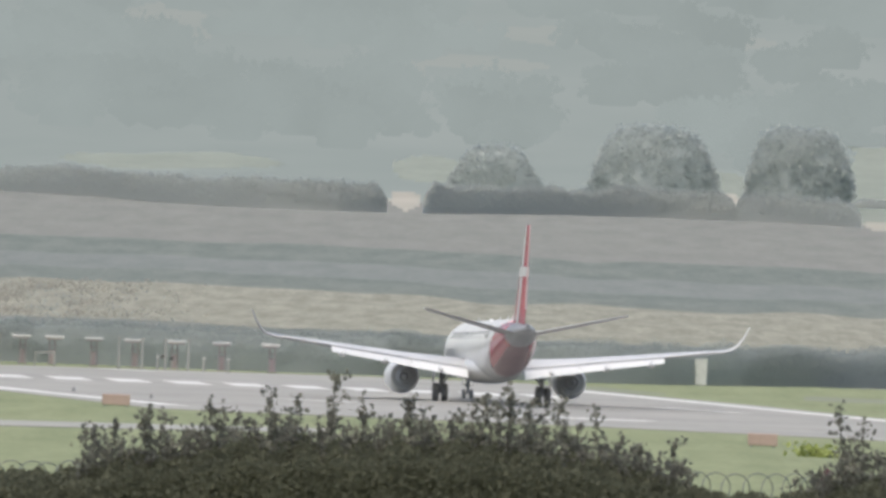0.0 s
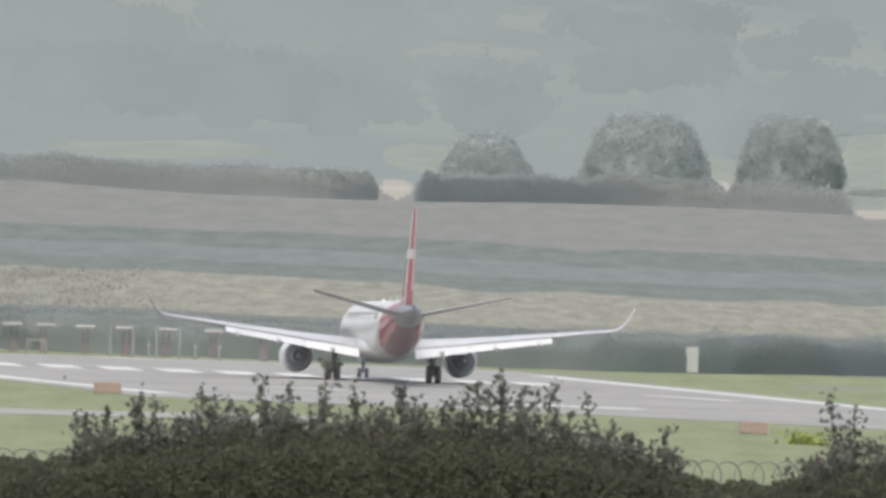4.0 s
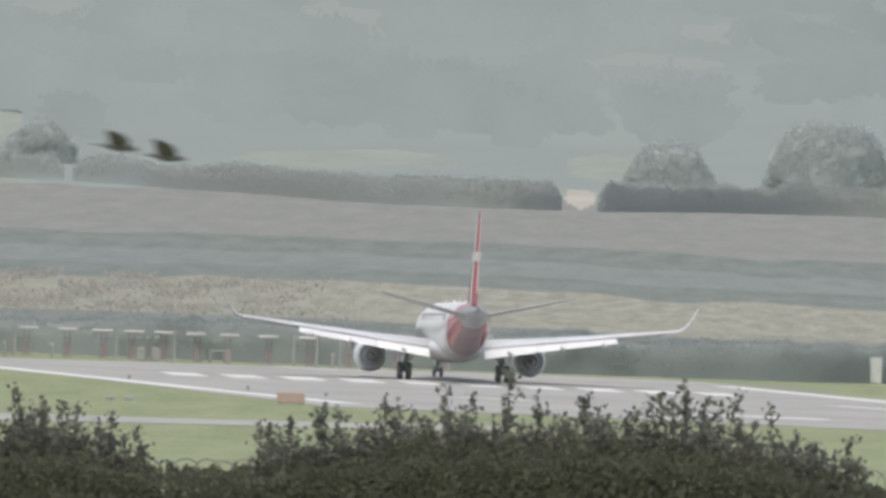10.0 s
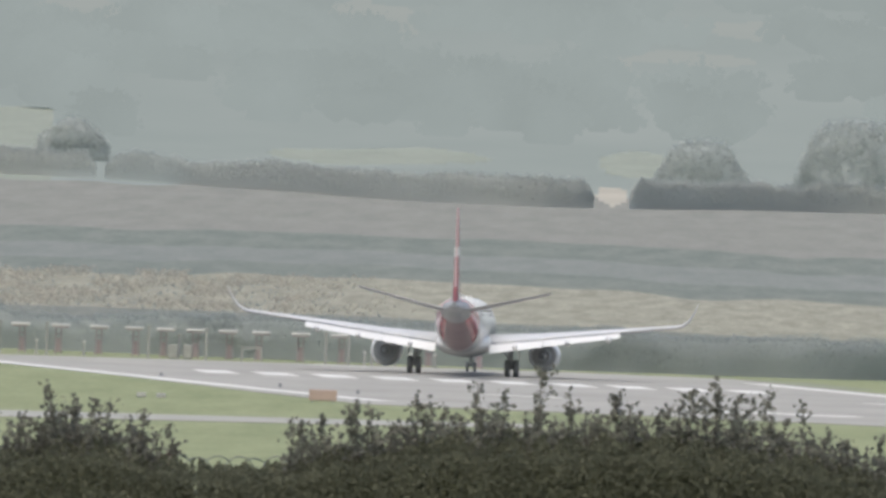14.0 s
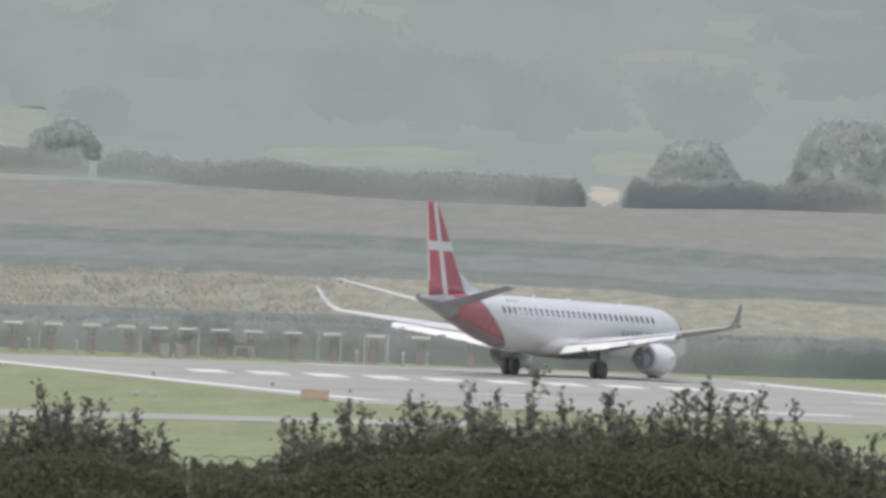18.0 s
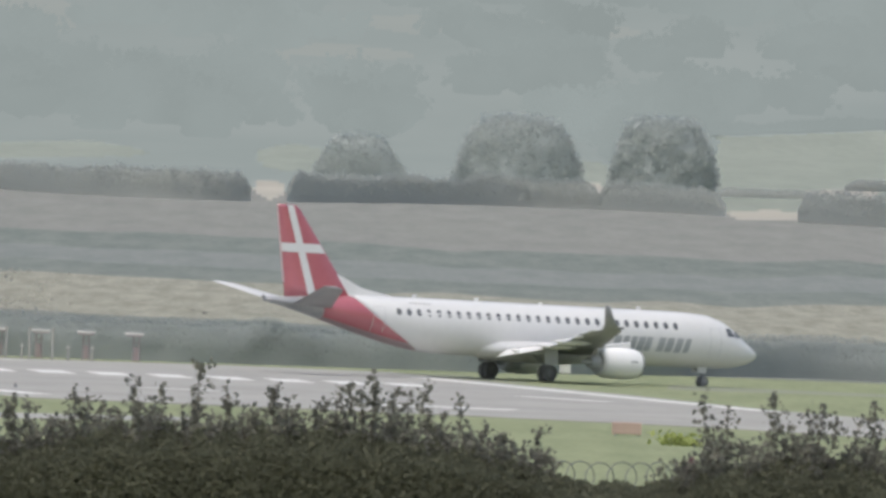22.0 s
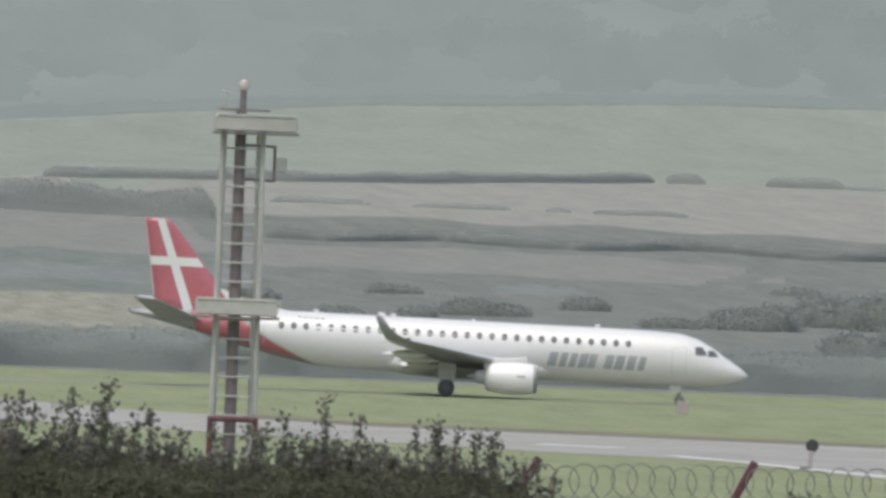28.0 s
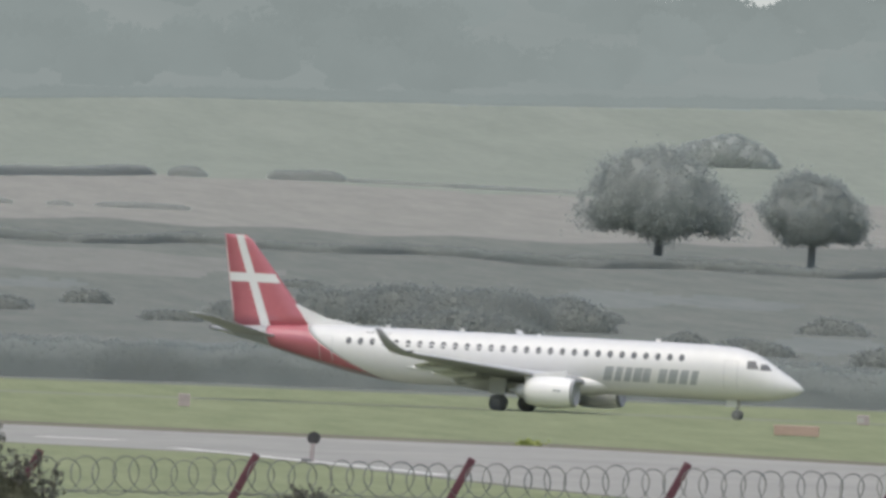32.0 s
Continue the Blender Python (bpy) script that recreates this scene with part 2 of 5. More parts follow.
# ---- the ground, one sheet from the camera's bank to the wooded hill ----
PROFILE_D = (0, 60, 168, 269, 400, 448, 600, 750, 880, 1450, 1800, 2200, 2700, 3000, 3300, 3700, 4300, 4750, 4900)
PROFILE_Z = (13.0, 12.6, 11.0, 8.0, 5.5, 4.8, 2.4, 0.6, 0.0, 0.0, 0.13, 2.5, 6.6, 11.0, 14.6, 28.9, 50.4, 66.0, 68.0)


def level(d):
    return float(np.interp(d, PROFILE_D, PROFILE_Z))


def ground_z(u, d):
    # dip and lip shaped to hide the taxiway from the camera
    dip = 0.16 * smoothstep(450, 900, u) * smoothstep(1154, 1160, d) * (1 - smoothstep(1196, 1215, d))
    z = level(d)
    dip -= 0.1 * smoothstep(450, 900, u) * smoothstep(1120, 1146, d) * (1 - smoothstep(1154, 1160, d))
    gap = smoothstep(2750, 2790, u) * (1 - smoothstep(2890, 2935, u)) + smoothstep(3035, 3060, u) * (1 - smoothstep(3075, 3105, u))
    dip += 2.2 * gap * smoothstep(4300, 4700, d)
    return z - dip - 0.105 * z * smoothstep(2200, 2750, u) * smoothstep(3700, 4700, d)


TABLE_D = np.linspace(880, 4850, 800)
TABLE_V = np.array([F * (EYE - level(d)) / d - DROP for d in TABLE_D])


def away(v):
    """How far the ground lies whose line of sight drops by v."""
    return float(np.interp(-v, -TABLE_V, TABLE_D))


def flat(u, v, z=0.0):
    return spot(u, F * EYE / (v + DROP), z)


# pale patches: middle and half sizes
PATCHES = ((927, -141, 60, 9), (794, -97, 80, 10), (481, -128, 30, 10), (-87, -100, 28, 16), (-545, -391, 95, 48), (-1000, -380, 120, 50), (-100, -318, 42, 26), (40, -348, 110, 13), (300, -400, 300, 16))


def wood_line(u):
    """Where the wooded hill begins above the meadow."""
    return float(np.interp(u, (640, 990, 1480, 2080, 2640, 3290), (-228, -254, -290, -314, -321, -338)))


def meadow_foot(u):
    """Where the meadow ends above the brown field."""
    return float(np.interp(u, (930, 1391, 2020, 2350, 2700), (-140, -147, -170, -171, -166)))


# thin brown clearings in the scrub
CLEARINGS = ((2845, 17, 130, 15), (3045, 19, 140, 12), (2120, 130, 160, 10), (3200, 90, 120, 14), (1830, 27, 90, 8))


def field_of(u, v, d):
    if d < 1240:
        return 0
    wild = noise.noise(Vector((u * 0.013, v * 0.05, 1.7)))
    for pu, pv, ru, rv in PATCHES:
        if ((u - pu) / ru) ** 2 + ((v - pv) / rv) ** 2 < 1 + 0.8 * wild:
            return 8 if pv > -200 else 4
    if u > 1150 + 1.2 * (v + 100):
        for pu, pv, ru, rv in CLEARINGS:
            if ((u - pu) / ru) ** 2 + ((v - pv) / rv) ** 2 < 1 + 0.8 * wild:
                return 9
        if v > 98 + 20 * wild and u < 1720 + 60 * wild:
            return 9
        if -34 < v < 6 and u < 2150 + 150 * wild:
            return 3
        if v > -85:
            return 6
        if v > meadow_foot(u):
            return 4
        return 5 if v > wood_line(u) else 7
    if v > 128:
        return 6
    if v > 66:
        return 1
    if 15 < v < 40:
        return 9
    if v > -15:
        return 2
    if v > -98:
        return 3
    if u > 640 and v > wood_line(u):
        return 5
    if ((u + 500) / 200) ** 2 + ((v + 156) / 15) ** 2 < 1 or ((u + 40) / 70) ** 2 + ((v + 155) / 26) ** 2 < 1 or ((u - 475) / 45) ** 2 + ((v + 150) / 30) ** 2 < 1 or u < -1080 and v > -225:
        return 5
    return 7


def build_ground():
    us = [-0.5 * F * math.pi * 2 + i * F * math.pi / 18 for i in range(18)]
    us = [u for u in us if u < -4000] + list(np.arange(-4000, -2000, 200.0)) + list(np.arange(-2000, 4200, 10.0)) + list(np.arange(4200, 6001, 200.0)) + [-u for u in reversed(us) if -u > 6000]
    ds = [0.01, 2, 8, 30, 60, 110, 168, 215, 269, 330, 400, 448, 520, 600, 680, 750, 820, 880, 930, 980, 1030, 1080, 1120, 1140, 1154, 1156, 1158, 1160, 1170, 1185, 1196, 1205, 1215, 1232, 1250, 1290, 1350]
    lines = list(np.arange(150, -540, -4.0))
    ds += [away(v) for v in lines] + [4760, 4900]
    first, verts, faces, kinds = len(ds) - len(lines) - 2, [], [], []
    for i, d in enumerate(ds):
        fade = 0.0
        if first <= i < len(ds) - 2:
            v = lines[i - first]
            fade = smoothstep(150, 110, v) * smoothstep(-540, -480, v)
        for u in us:
            if fade:
                d = away(v + fade * (5 * math.sin(u / 310 + v / 200) + 7 * noise.noise(Vector((u * 0.006, v * 0.012, 4.1)))))
            p = spot(u, d)
            z = ground_z(u, d) + (0.25 * noise.noise(p * 0.02) if 1290 < d else 0)
            verts.append((p.x, p.y, z))
    n = len(us)
    faces.append(tuple(range(n)))
    kinds.append(0)
    for i in range(len(ds) - 1):
        for k in range(n):
            q = (k + 1) % n
            faces.append((i * n + k, i * n + q, (i + 1) * n + q, (i + 1) * n + k))
            d, u = (ds[i] + ds[i + 1]) / 2, us[k] + (5 if k < n - 1 else 0)
            kinds.append(field_of(u, F * (EYE - level(d)) / d - DROP, d))
    far = [k == 7 or k == 4 and F * (EYE - verts[q[0]][2]) / max(1, math.hypot(verts[q[0]][0], verts[q[0]][1])) - DROP < -250 for q, k in zip(faces, kinds)]
    ob = raw("ground", verts, [q for q, h in zip(faces, far) if not h], GRASS, smooth=True)
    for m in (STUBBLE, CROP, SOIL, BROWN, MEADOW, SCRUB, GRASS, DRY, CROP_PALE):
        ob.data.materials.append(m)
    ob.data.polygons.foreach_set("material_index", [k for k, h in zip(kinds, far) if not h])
    tagged(ob, "mown airfield grass with stubble, crop and meadow fields rising beyond", "ground", kind="structure")
    # the hillside glows to stand for haze; it is no light source
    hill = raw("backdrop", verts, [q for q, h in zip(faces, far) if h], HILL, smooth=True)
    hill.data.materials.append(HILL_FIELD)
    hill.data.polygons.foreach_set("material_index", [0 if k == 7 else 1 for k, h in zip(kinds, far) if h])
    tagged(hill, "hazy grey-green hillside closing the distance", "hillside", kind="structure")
    for o in (ob, hill):
        bm = bmesh.new()
        bm.from_mesh(o.data)
        bmesh.ops.delete(bm, geom=[v for v in bm.verts if not v.link_faces], context="VERTS")
        bm.to_mesh(o.data)
        bm.free()
    # upright glowing arc added behind the hill as low sky
    us = np.linspace(-9000, 11000, 40)
    bank_v = [spot(u, 4920, z) for u in us for z in (20, 500)]
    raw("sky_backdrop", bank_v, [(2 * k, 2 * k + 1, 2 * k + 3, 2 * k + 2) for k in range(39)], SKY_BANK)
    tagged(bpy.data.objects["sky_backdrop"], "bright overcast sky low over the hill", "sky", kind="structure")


build_ground()


def sheet(name, outline, z, material, label, category, parent=None):
    """A thin slab on the ground along (u, v) corners."""
    bm = bmesh.new()
    top = [bm.verts.new(flat(u, v, z + ground_z(u, F * EYE / (v + DROP)))) for u, v in outline]
    face = bm.faces.new(top)
    low = bmesh.ops.extrude_face_region(bm, geom=[face])["geom"]
    bmesh.ops.translate(bm, vec=(0, 0, -0.3), verts=[g for g in low if isinstance(g, bmesh.types.BMVert)])
    bmesh.ops.recalc_face_normals(bm, faces=bm.faces[:])
    bmesh.ops.triangulate(bm, faces=[f for f in bm.faces if len(f.verts) > 4])
    ob = part(name, bm, material, parent)
    return tagged(ob, label, category, kind="structure")


FAR_EDGE = [(-1900, 222), (-656, 214), (-156, 211), (140, 212), (279, 221), (560, 236), (812, 253), (1100, 266), (1491, 276), (1971, 278), (2440, 281), (2754, 282), (3323, 293), (4600, 310)]
NEAR_EDGE = [(4600, 470), (2900, 375), (2457, 340), (2155, 317), (1803, 312), (1300, 302), (719, 288), (300, 284), (0, 283), (-514, 281), (-734, 264), (-1156, 229), (-1300, 223)]
runway = sheet("runway", FAR_EDGE + NEAR_EDGE, 0.03, ASPHALT, "worn grey asphalt runway end with white markings", "runway")
sheet("service_road", [(-1900, 316), (-1156, 316), (-512, 309), (-200, 305), (-200, 312), (-512, 318), (-1156, 327), (-1900, 328)], 0.03, ASPHALT, "narrow grey asphalt service road across the grass", "road")
sheet("taxiway", [(150, 212), (700, 213), (1500, 215), (3000, 215), (4600, 215), (4600, 220), (3000, 220), (1500, 220), (700, 221), (300, 222)], 0.02, TARMAC, "taxiway toned like grass, in a dip shaped to fit the camera's view", "taxiway")


sheet("soil_verge", [(1300, 267), (1491, 273), (1971, 275), (2440, 278), (2754, 279), (3323, 290), (4600, 307), (4600, 311.5), (3323, 295), (2754, 284.5), (2440, 283.5), (1971, 281), (1491, 278.5), (1300, 273)], 0.05, VERGE, "strip of bare brown earth along the runway edge", "verge")


def stripe(a, b, width, name="marking"):
    """A painted bar on the runway between two places."""
    a, b = Vector(a), Vector(b)
    bm = bmesh.new()
    along = (b - a).normalized()
    box(bm, ((b - a).length, width, 0.006), (0, 0, 0))
    bmesh.ops.transform(bm, matrix=Matrix.Translation((a + b) / 2 + Vector((0, 0, 0.037))) @ pose(0, 0, 0, 0, 0, math.degrees(math.atan2(along.y, along.x))), verts=bm.verts)
    part(name, bm, PAINT, runway)


AXIS = Vector((math.sin(radians(-5)), math.cos(radians(-5)), 0))
for k in range(-1, 9):
    mid = flat(-669 + 105 * k, 234)
    stripe(mid - AXIS * 6.5, mid + AXIS * 6.5, 2.1, "threshold_stripe")
stripe(flat(-1290, 222), flat(-734, 259), 2.0, "edge_line")
stripe(flat(-734, 259), flat(-480, 275), 1.6, "edge_line")
for a, b in zip(((2066, 311), (2457, 335)), ((2457, 335), (2760, 358))):
    stripe(flat(*a), flat(*b), 1.0, "edge_line")
stripe(flat(180, 219), flat(812, 256), 1.7, "edge_line")
stripe(flat(20, 270), flat(360, 271), 4.0, "edge_line")
stripe(flat(1825, 300), flat(1965, 301), 2.2, "edge_line")
stripe(flat(380, 246), flat(520, 250), 1.4, "marking")
stripe(flat(-602, 214.5), flat(-517, 216), 1.3, "marking")
stripe(flat(-287, 256), flat(-167, 257.5), 1.6, "marking")


# ---- the airliner ----
# place along the fuselage, top, bottom, half width
HULL = ((18.68, 2.27, 2.17, 0.05), (18.5, 2.5, 1.98, 0.28), (17.95, 2.88, 1.76, 0.6), (17.2, 3.32, 1.56, 0.93), (16.4, 3.87, 1.44, 1.2), (15.5, 4.36, 1.38, 1.36),
        (14.4, 4.64, 1.35, 1.46), (12.8, 4.74, 1.33, 1.5), (10.5, 4.76, 1.33, 1.505), (-6.5, 4.76, 1.36, 1.505), (-8.5, 4.76, 1.5, 1.49), (-10.5, 4.75, 1.85, 1.42),
        (-12.5, 4.71, 2.32, 1.28), (-14.5, 4.63, 2.83, 1.08), (-16.5, 4.52, 3.35, 0.83), (-18.2, 4.42, 3.75, 0.56), (-19.4, 4.33, 4.0, 0.32), (-19.85, 4.29, 4.08, 0.2))
HULL_X = [-h[0] for h in HULL]
SEAM = -10.7


def hull(x, a):
    top, low, wide = (float(np.interp(-x, HULL_X, [h[i] for h in HULL])) for i in (1, 2, 3))
    mid, half = (top + low) / 2, (top - low) / 2
    return wide * math.sin(a), mid + half * math.cos(a)


def hull_rings(q0, q1, count, sides=40):
    """Rings along the fuselage, leaning forward below near the paint's seam."""
    verts, faces = [], []
    for i in range(count):
        q = q0 + (q1 - q0) * i / (count - 1)
        lean = max(0.0, 1 - abs(q - SEAM) / 6.0)
        for k in range(sides):
            a = 2 * math.pi * k / sides
            x, z = q, 3.05
            for _ in range(4):
                y, z = hull(x, a)
                drop = max(0.0, (4.75 - z) / 3.4)
                x = q + lean * (5.6 * drop ** 1.5 - 2.7)
            verts.append((x, y, z))
    for i in range(count - 1):
        for k in range(sides):
            q = (k + 1) % sides
            faces.append((i * sides + k, (i + 1) * sides + k, (i + 1) * sides + q, i * sides + q))
    faces.append(tuple(range(sides)))
    faces.append(tuple(reversed(range((count - 1) * sides, count * sides))))
    return verts, faces


def foil(stations, side=1, thick=0.11):
    """A lofted wing from (y, z, leading x, trailing x), with a rounded nose and a thin tail; stations with their own tilt make winglets."""
    shape = ((0, 0), (0.03, 0.35), (0.12, 0.62), (0.35, 0.8), (0.65, 0.5), (1, 0.04), (1, -0.04), (0.6, -0.3), (0.25, -0.42), (0.06, -0.3))
    verts, faces, n = [], [], len(shape)
    for j, (y, z, lead, trail) in enumerate(stations):
        c = lead - trail
        k = min(j + 1, len(stations) - 1)
        dy, dz = stations[k][0] - stations[k - 1][0], stations[k][1] - stations[k - 1][1]
        ln = math.hypot(dy, dz) or 1
        up = (-dz / ln, dy / ln)
        for s, h in shape:
            h *= thick * c
            verts.append((lead - s * c, side * (y + up[0] * h), z + up[1] * h))
    for i in range(len(stations) - 1):
        for k in range(n):
            q = (k + 1) % n
            f = (i * n + k, i * n + q, (i + 1) * n + q, (i + 1) * n + k)
            faces.append(f if side > 0 else f[::-1])
    faces.append(tuple(range(n))[::-1] if side > 0 else tuple(range(n)))
    last = tuple(range((len(stations) - 1) * n, len(stations) * n))
    faces.append(last if side > 0 else last[::-1])
    return verts, faces


def wing_at(y):
    ys = (1.2, 4.9, 13.2)
    return (float(np.interp(y, ys, (1.95, 2.4, 3.4))), float(np.interp(y, ys, (5.3, 2.9, -2.2))), float(np.interp(y, ys, (-1.5, -1.2, -3.75))))


def shade_below(ob):
    """Paints shade on an underside: a darker grey for faces turned down."""
    ob.data.materials.append(UNDER_SHADE)
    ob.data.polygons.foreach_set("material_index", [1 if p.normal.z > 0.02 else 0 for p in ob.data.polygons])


def build_airliner():
    plane = thing("airliner", Matrix(), "white twin-engine jet airliner with a red tail and white cross", "airplane")
    v, f = hull_rings(18.68, SEAM, 90)
    body = raw("fuselage", v, f, WHITE, plane, "glossy white painted fuselage", True)
    v, f = hull_rings(SEAM, -15.5, 24)
    tail = raw("tail_section", v, f, RED, plane, "red painted rear fuselage, belly toned as shaded, hazy red", True)
    # lower faces get the shade-and-haze tone painted on
    tail.data.materials.append(BELLY_SHADE)
    tail.data.polygons.foreach_set("material_index", [1 if 16 <= i % 40 < 24 and i < 920 else 0 for i in range(len(f))])
    v, f = hull_rings(-15.5, -19.85, 14)
    cone = raw("tail_cone", v, f, GREY, plane, "bare grey metal tail cone", True)
    part("exhaust", rod(bmesh.new(), (-19.84, 0, 4.31), (-19.95, 0, 4.31), 0.13, 0.12, 12), DARK, cone)
    # belly fairing
    verts, faces = lathe([(-4.6, 0.05), (-3.8, 0.6), (-2.4, 0.9), (0, 1.0), (3.6, 1.0), (5.4, 0.85), (6.8, 0.5), (7.6, 0.05)], 0, (0, 0, 0), 24)
    raw("belly_fairing", [(x, y * 1.75, 1.95 + z * 0.85) for x, y, z in verts], faces, WHITE, plane, "", True)
    # fin with its dorsal fillet and the cross
    fin = ((4.4, -13.0, -18.3), (5.2, -13.65, -18.4), (6.4, -14.68, -18.55), (8.4, -16.28, -18.88), (9.8, -17.45, -19.15), (10.05, -17.85, -19.2))
    v, f = foil([(z, 0, a, b) for z, a, b in fin], 1, 0.08)
    tail_fin = raw("tail_fin", [(x, z, y) for x, y, z in v], [q[::-1] for q in f], RED, plane, "red painted fin with a white cross", True)
    raw("dorsal_fillet", [(-9.6, 0, 4.68), (-13.9, 0.13, 4.6), (-13.9, -0.13, 4.6), (-14.35, 0.05, 5.95), (-14.35, -0.05, 5.95), (-14.9, 0.06, 4.3), (-14.9, -0.06, 4.3), (-12.3, 0, 5.15)],
        [(0, 1, 7), (0, 7, 2), (1, 3, 7), (7, 4, 2), (7, 3, 4), (1, 5, 3), (2, 4, 6), (0, 2, 1)], WHITE, plane)

    def fin_half(z, x):
        lead, trail = (float(np.interp(z, [q[0] for q in fin], [q[i] for q in fin])) for i in (1, 2))
        s = (lead - x) / (lead - trail)
        up = float(np.interp(s, (0, 0.03, 0.12, 0.35, 0.65, 1), (0, 0.35, 0.62, 0.8, 0.5, 0.04)))
        down = float(np.interp(s, (0, 0.06, 0.25, 0.6, 1), (0, 0.3, 0.42, 0.3, 0.04)))
        return up * 0.08 * (lead - trail) + 0.02, down * 0.08 * (lead - trail) + 0.02

    def fin_bar(name, corners, steps, lift=0.0):
        """A painted band on both faces of the fin between two edges (z, x)."""
        (z0, x0, x1), (z1, x2, x3) = corners
        for side in (0, 1):
            verts, faces = [], []
            for i in range(steps + 1):
                t = i / steps
                z = z0 + (z1 - z0) * t
                a, b = x0 + (x2 - x0) * t, x1 + (x3 - x1) * t
                for k in range(9):
                    x = a + (b - a) * k / 8
                    y = (fin_half(z, x)[side] + lift) * (1 if side == 0 else -1)
                    verts.append((x, y, z))
            for i in range(steps):
                for k in range(8):
                    q = (i * 9 + k, i * 9 + k + 1, (i + 1) * 9 + k + 1, (i + 1) * 9 + k)
                    faces.append(q)
            raw(name, verts, faces, WHITE, tail_fin, "white painted stripe", True)

    fin_bar("cross_upright", ((4.5, -15.95, -16.55), (10.03, -17.98, -18.48)), 20)
    fin_bar("cross_bar", ((7.15, -15.4, -18.62), (7.7, -15.82, -18.72)), 2, 0.006)
    # rod added so the fin looks pale with glare from behind
    part("rudder_glare_strip", rod(bmesh.new(), (-18.42, 0, 5.3), (-19.19, 0, 10.0), 0.065, 0.045, 6), EDGE_GLARE, tail_fin, "pale pinkish strip added along the trailing edge for glare")
    part("cross_end", boxed((0.12, 0.2, 0.55), (-18.68, 0, 7.425), (0, -11, 0), 0.02), WHITE, tail_fin)
    # tailplane and wings
    for side in (1, -1):
        v, f = foil([(0.45, 3.88, -15.0, -18.2), (0.9, 3.97, -15.3, -18.25), (5.45, 4.93, -17.9, -19.5), (5.78, 5.0, -18.5, -19.6)], side, 0.055)
        v = [(x, y, z - 0.06 * (x + 17.0)) for x, y, z in v]
        shade_below(raw("tailplane", v, f, SILVER, plane, "pale grey painted tailplane", True))
        rows = [(1.2, *wing_at(1.2)), (4.9, *wing_at(4.9)), (9, *wing_at(9)), (13.0, *wing_at(13.0)), (13.4, 3.48, -2.55, -3.85), (13.75, 3.75, -3.1, -4.02), (14.05, 4.2, -3.62, -4.28), (14.36, 4.85, -4.15, -4.55)]
        v, f = foil(rows, side, 0.105)
        wing = raw("wing", v, f, SILVER, plane, "pale grey wing with an upturned tip", True)
        shade_below(wing)
        # flaps let down behind the trailing edge
        for y0, y1 in ((1.65, 4.85), (4.88, 9.6)):
            (z0, _, t0), (z1, _, t1) = wing_at(y0), wing_at(y1)
            c0, c1 = (1.5, 1.25) if y0 < 2 else (1.2, 0.85)
            verts = []
            for y, z, t, c in ((y0, z0, t0, c0), (y1, z1, t1, c1)):
                verts += [(t + 0.35, side * y, z - 0.02), (t + 0.2, side * y, z - 0.16), (t - 0.55 * c, side * y, z - 0.22 * c), (t - c, side * y, z - 0.42 * c), (t - 0.5 * c, side * y, z - 0.1 * c)]
            faces = [(0, 1, 2, 3, 4), (9, 8, 7, 6, 5)] + [(k, k + 5, (k + 1) % 5 + 5, (k + 1) % 5) for k in range(5)]
            raw("flap", verts, faces if side > 0 else [q[::-1] for q in faces], WHITE, wing, "white lowered flap")
        z, _, t = wing_at(11.2)
        part("aileron", boxed((0.7, 2.6, 0.07), (t + 0.12, side * 11.2, z + 0.02), (7 * side, 0, 17 * side)), WHITE, wing)
        for y in (3.2, 6.4, 8.9):
            z, _, t = wing_at(y)
            v, f = lathe([(-1.5, 0.03), (-1.1, 0.14), (-0.2, 0.2), (0.8, 0.17), (1.4, 0.04)], 0, (t - 0.2, side * y, z - 0.38), 10)
            raw("flap_fairing", v, f, WHITE, wing, "", True)
        part("navigation_light", boxed((0.35, 0.16, 0.12), (-2.5, side * 13.42, 3.52)), GLASS, wing)
        # engine
        y = side * 4.85
        v, f = lathe([(5.45, 0.68), (5.6, 0.75), (5.52, 0.83), (5.1, 0.93), (4.4, 0.98), (3.7, 0.975), (3.1, 0.93), (2.7, 0.84), (2.4, 0.74), (2.405, 0.72), (2.5, 0.7), (2.52, 0.2)], 0, (0, y, 1.36), 32)
        nacelle = raw("engine", v[:], f, LIT_WHITE, plane, "white rounded engine nacelle", True)
        v, f = lathe([(5.46, 0.67), (5.5, 0.68), (5.61, 0.75), (5.54, 0.835), (5.38, 0.865), (5.4, 0.82)], 0, (0, y, 1.36), 32)
        raw("intake_lip", v, f, GREY, nacelle, "bare metal intake lip", True)
        v, f = lathe([(5.05, 0.68), (5.09, 0.3), (5.35, 0.04)], 0, (0, y, 1.36), 24)
        raw("fan", v, f, DARK, nacelle, "", True)
        # duct, nozzle and plug take a pale grey in place of haze
        v, f = lathe([(2.42, 0.71), (2.46, 0.68), (2.5, 0.4)], 0, (0, y, 1.36), 28)
        raw("exhaust_duct", v, f, SILVER, nacelle, "inside of the exhaust duct, paled for haze")
        v, f = lathe([(3.0, 0.5), (2.3, 0.46), (1.8, 0.38), (1.76, 0.34), (2.0, 0.3)], 0, (0, y, 1.36), 24)
        raw("core_nozzle", v, f, SILVER, nacelle, "metal exhaust nozzle, paled for haze", True)
        v, f = lathe([(2.3, 0.25), (1.6, 0.16), (1.2, 0.03)], 0, (0, y, 1.36), 16)
        raw("exhaust_plug", v, f, SILVER, nacelle, "", True)
        part("pylon", boxed((2.7, 0.28, 0.7), (3.6, y, 2.22), (0, -6, 0), 0.05), WHITE, plane)
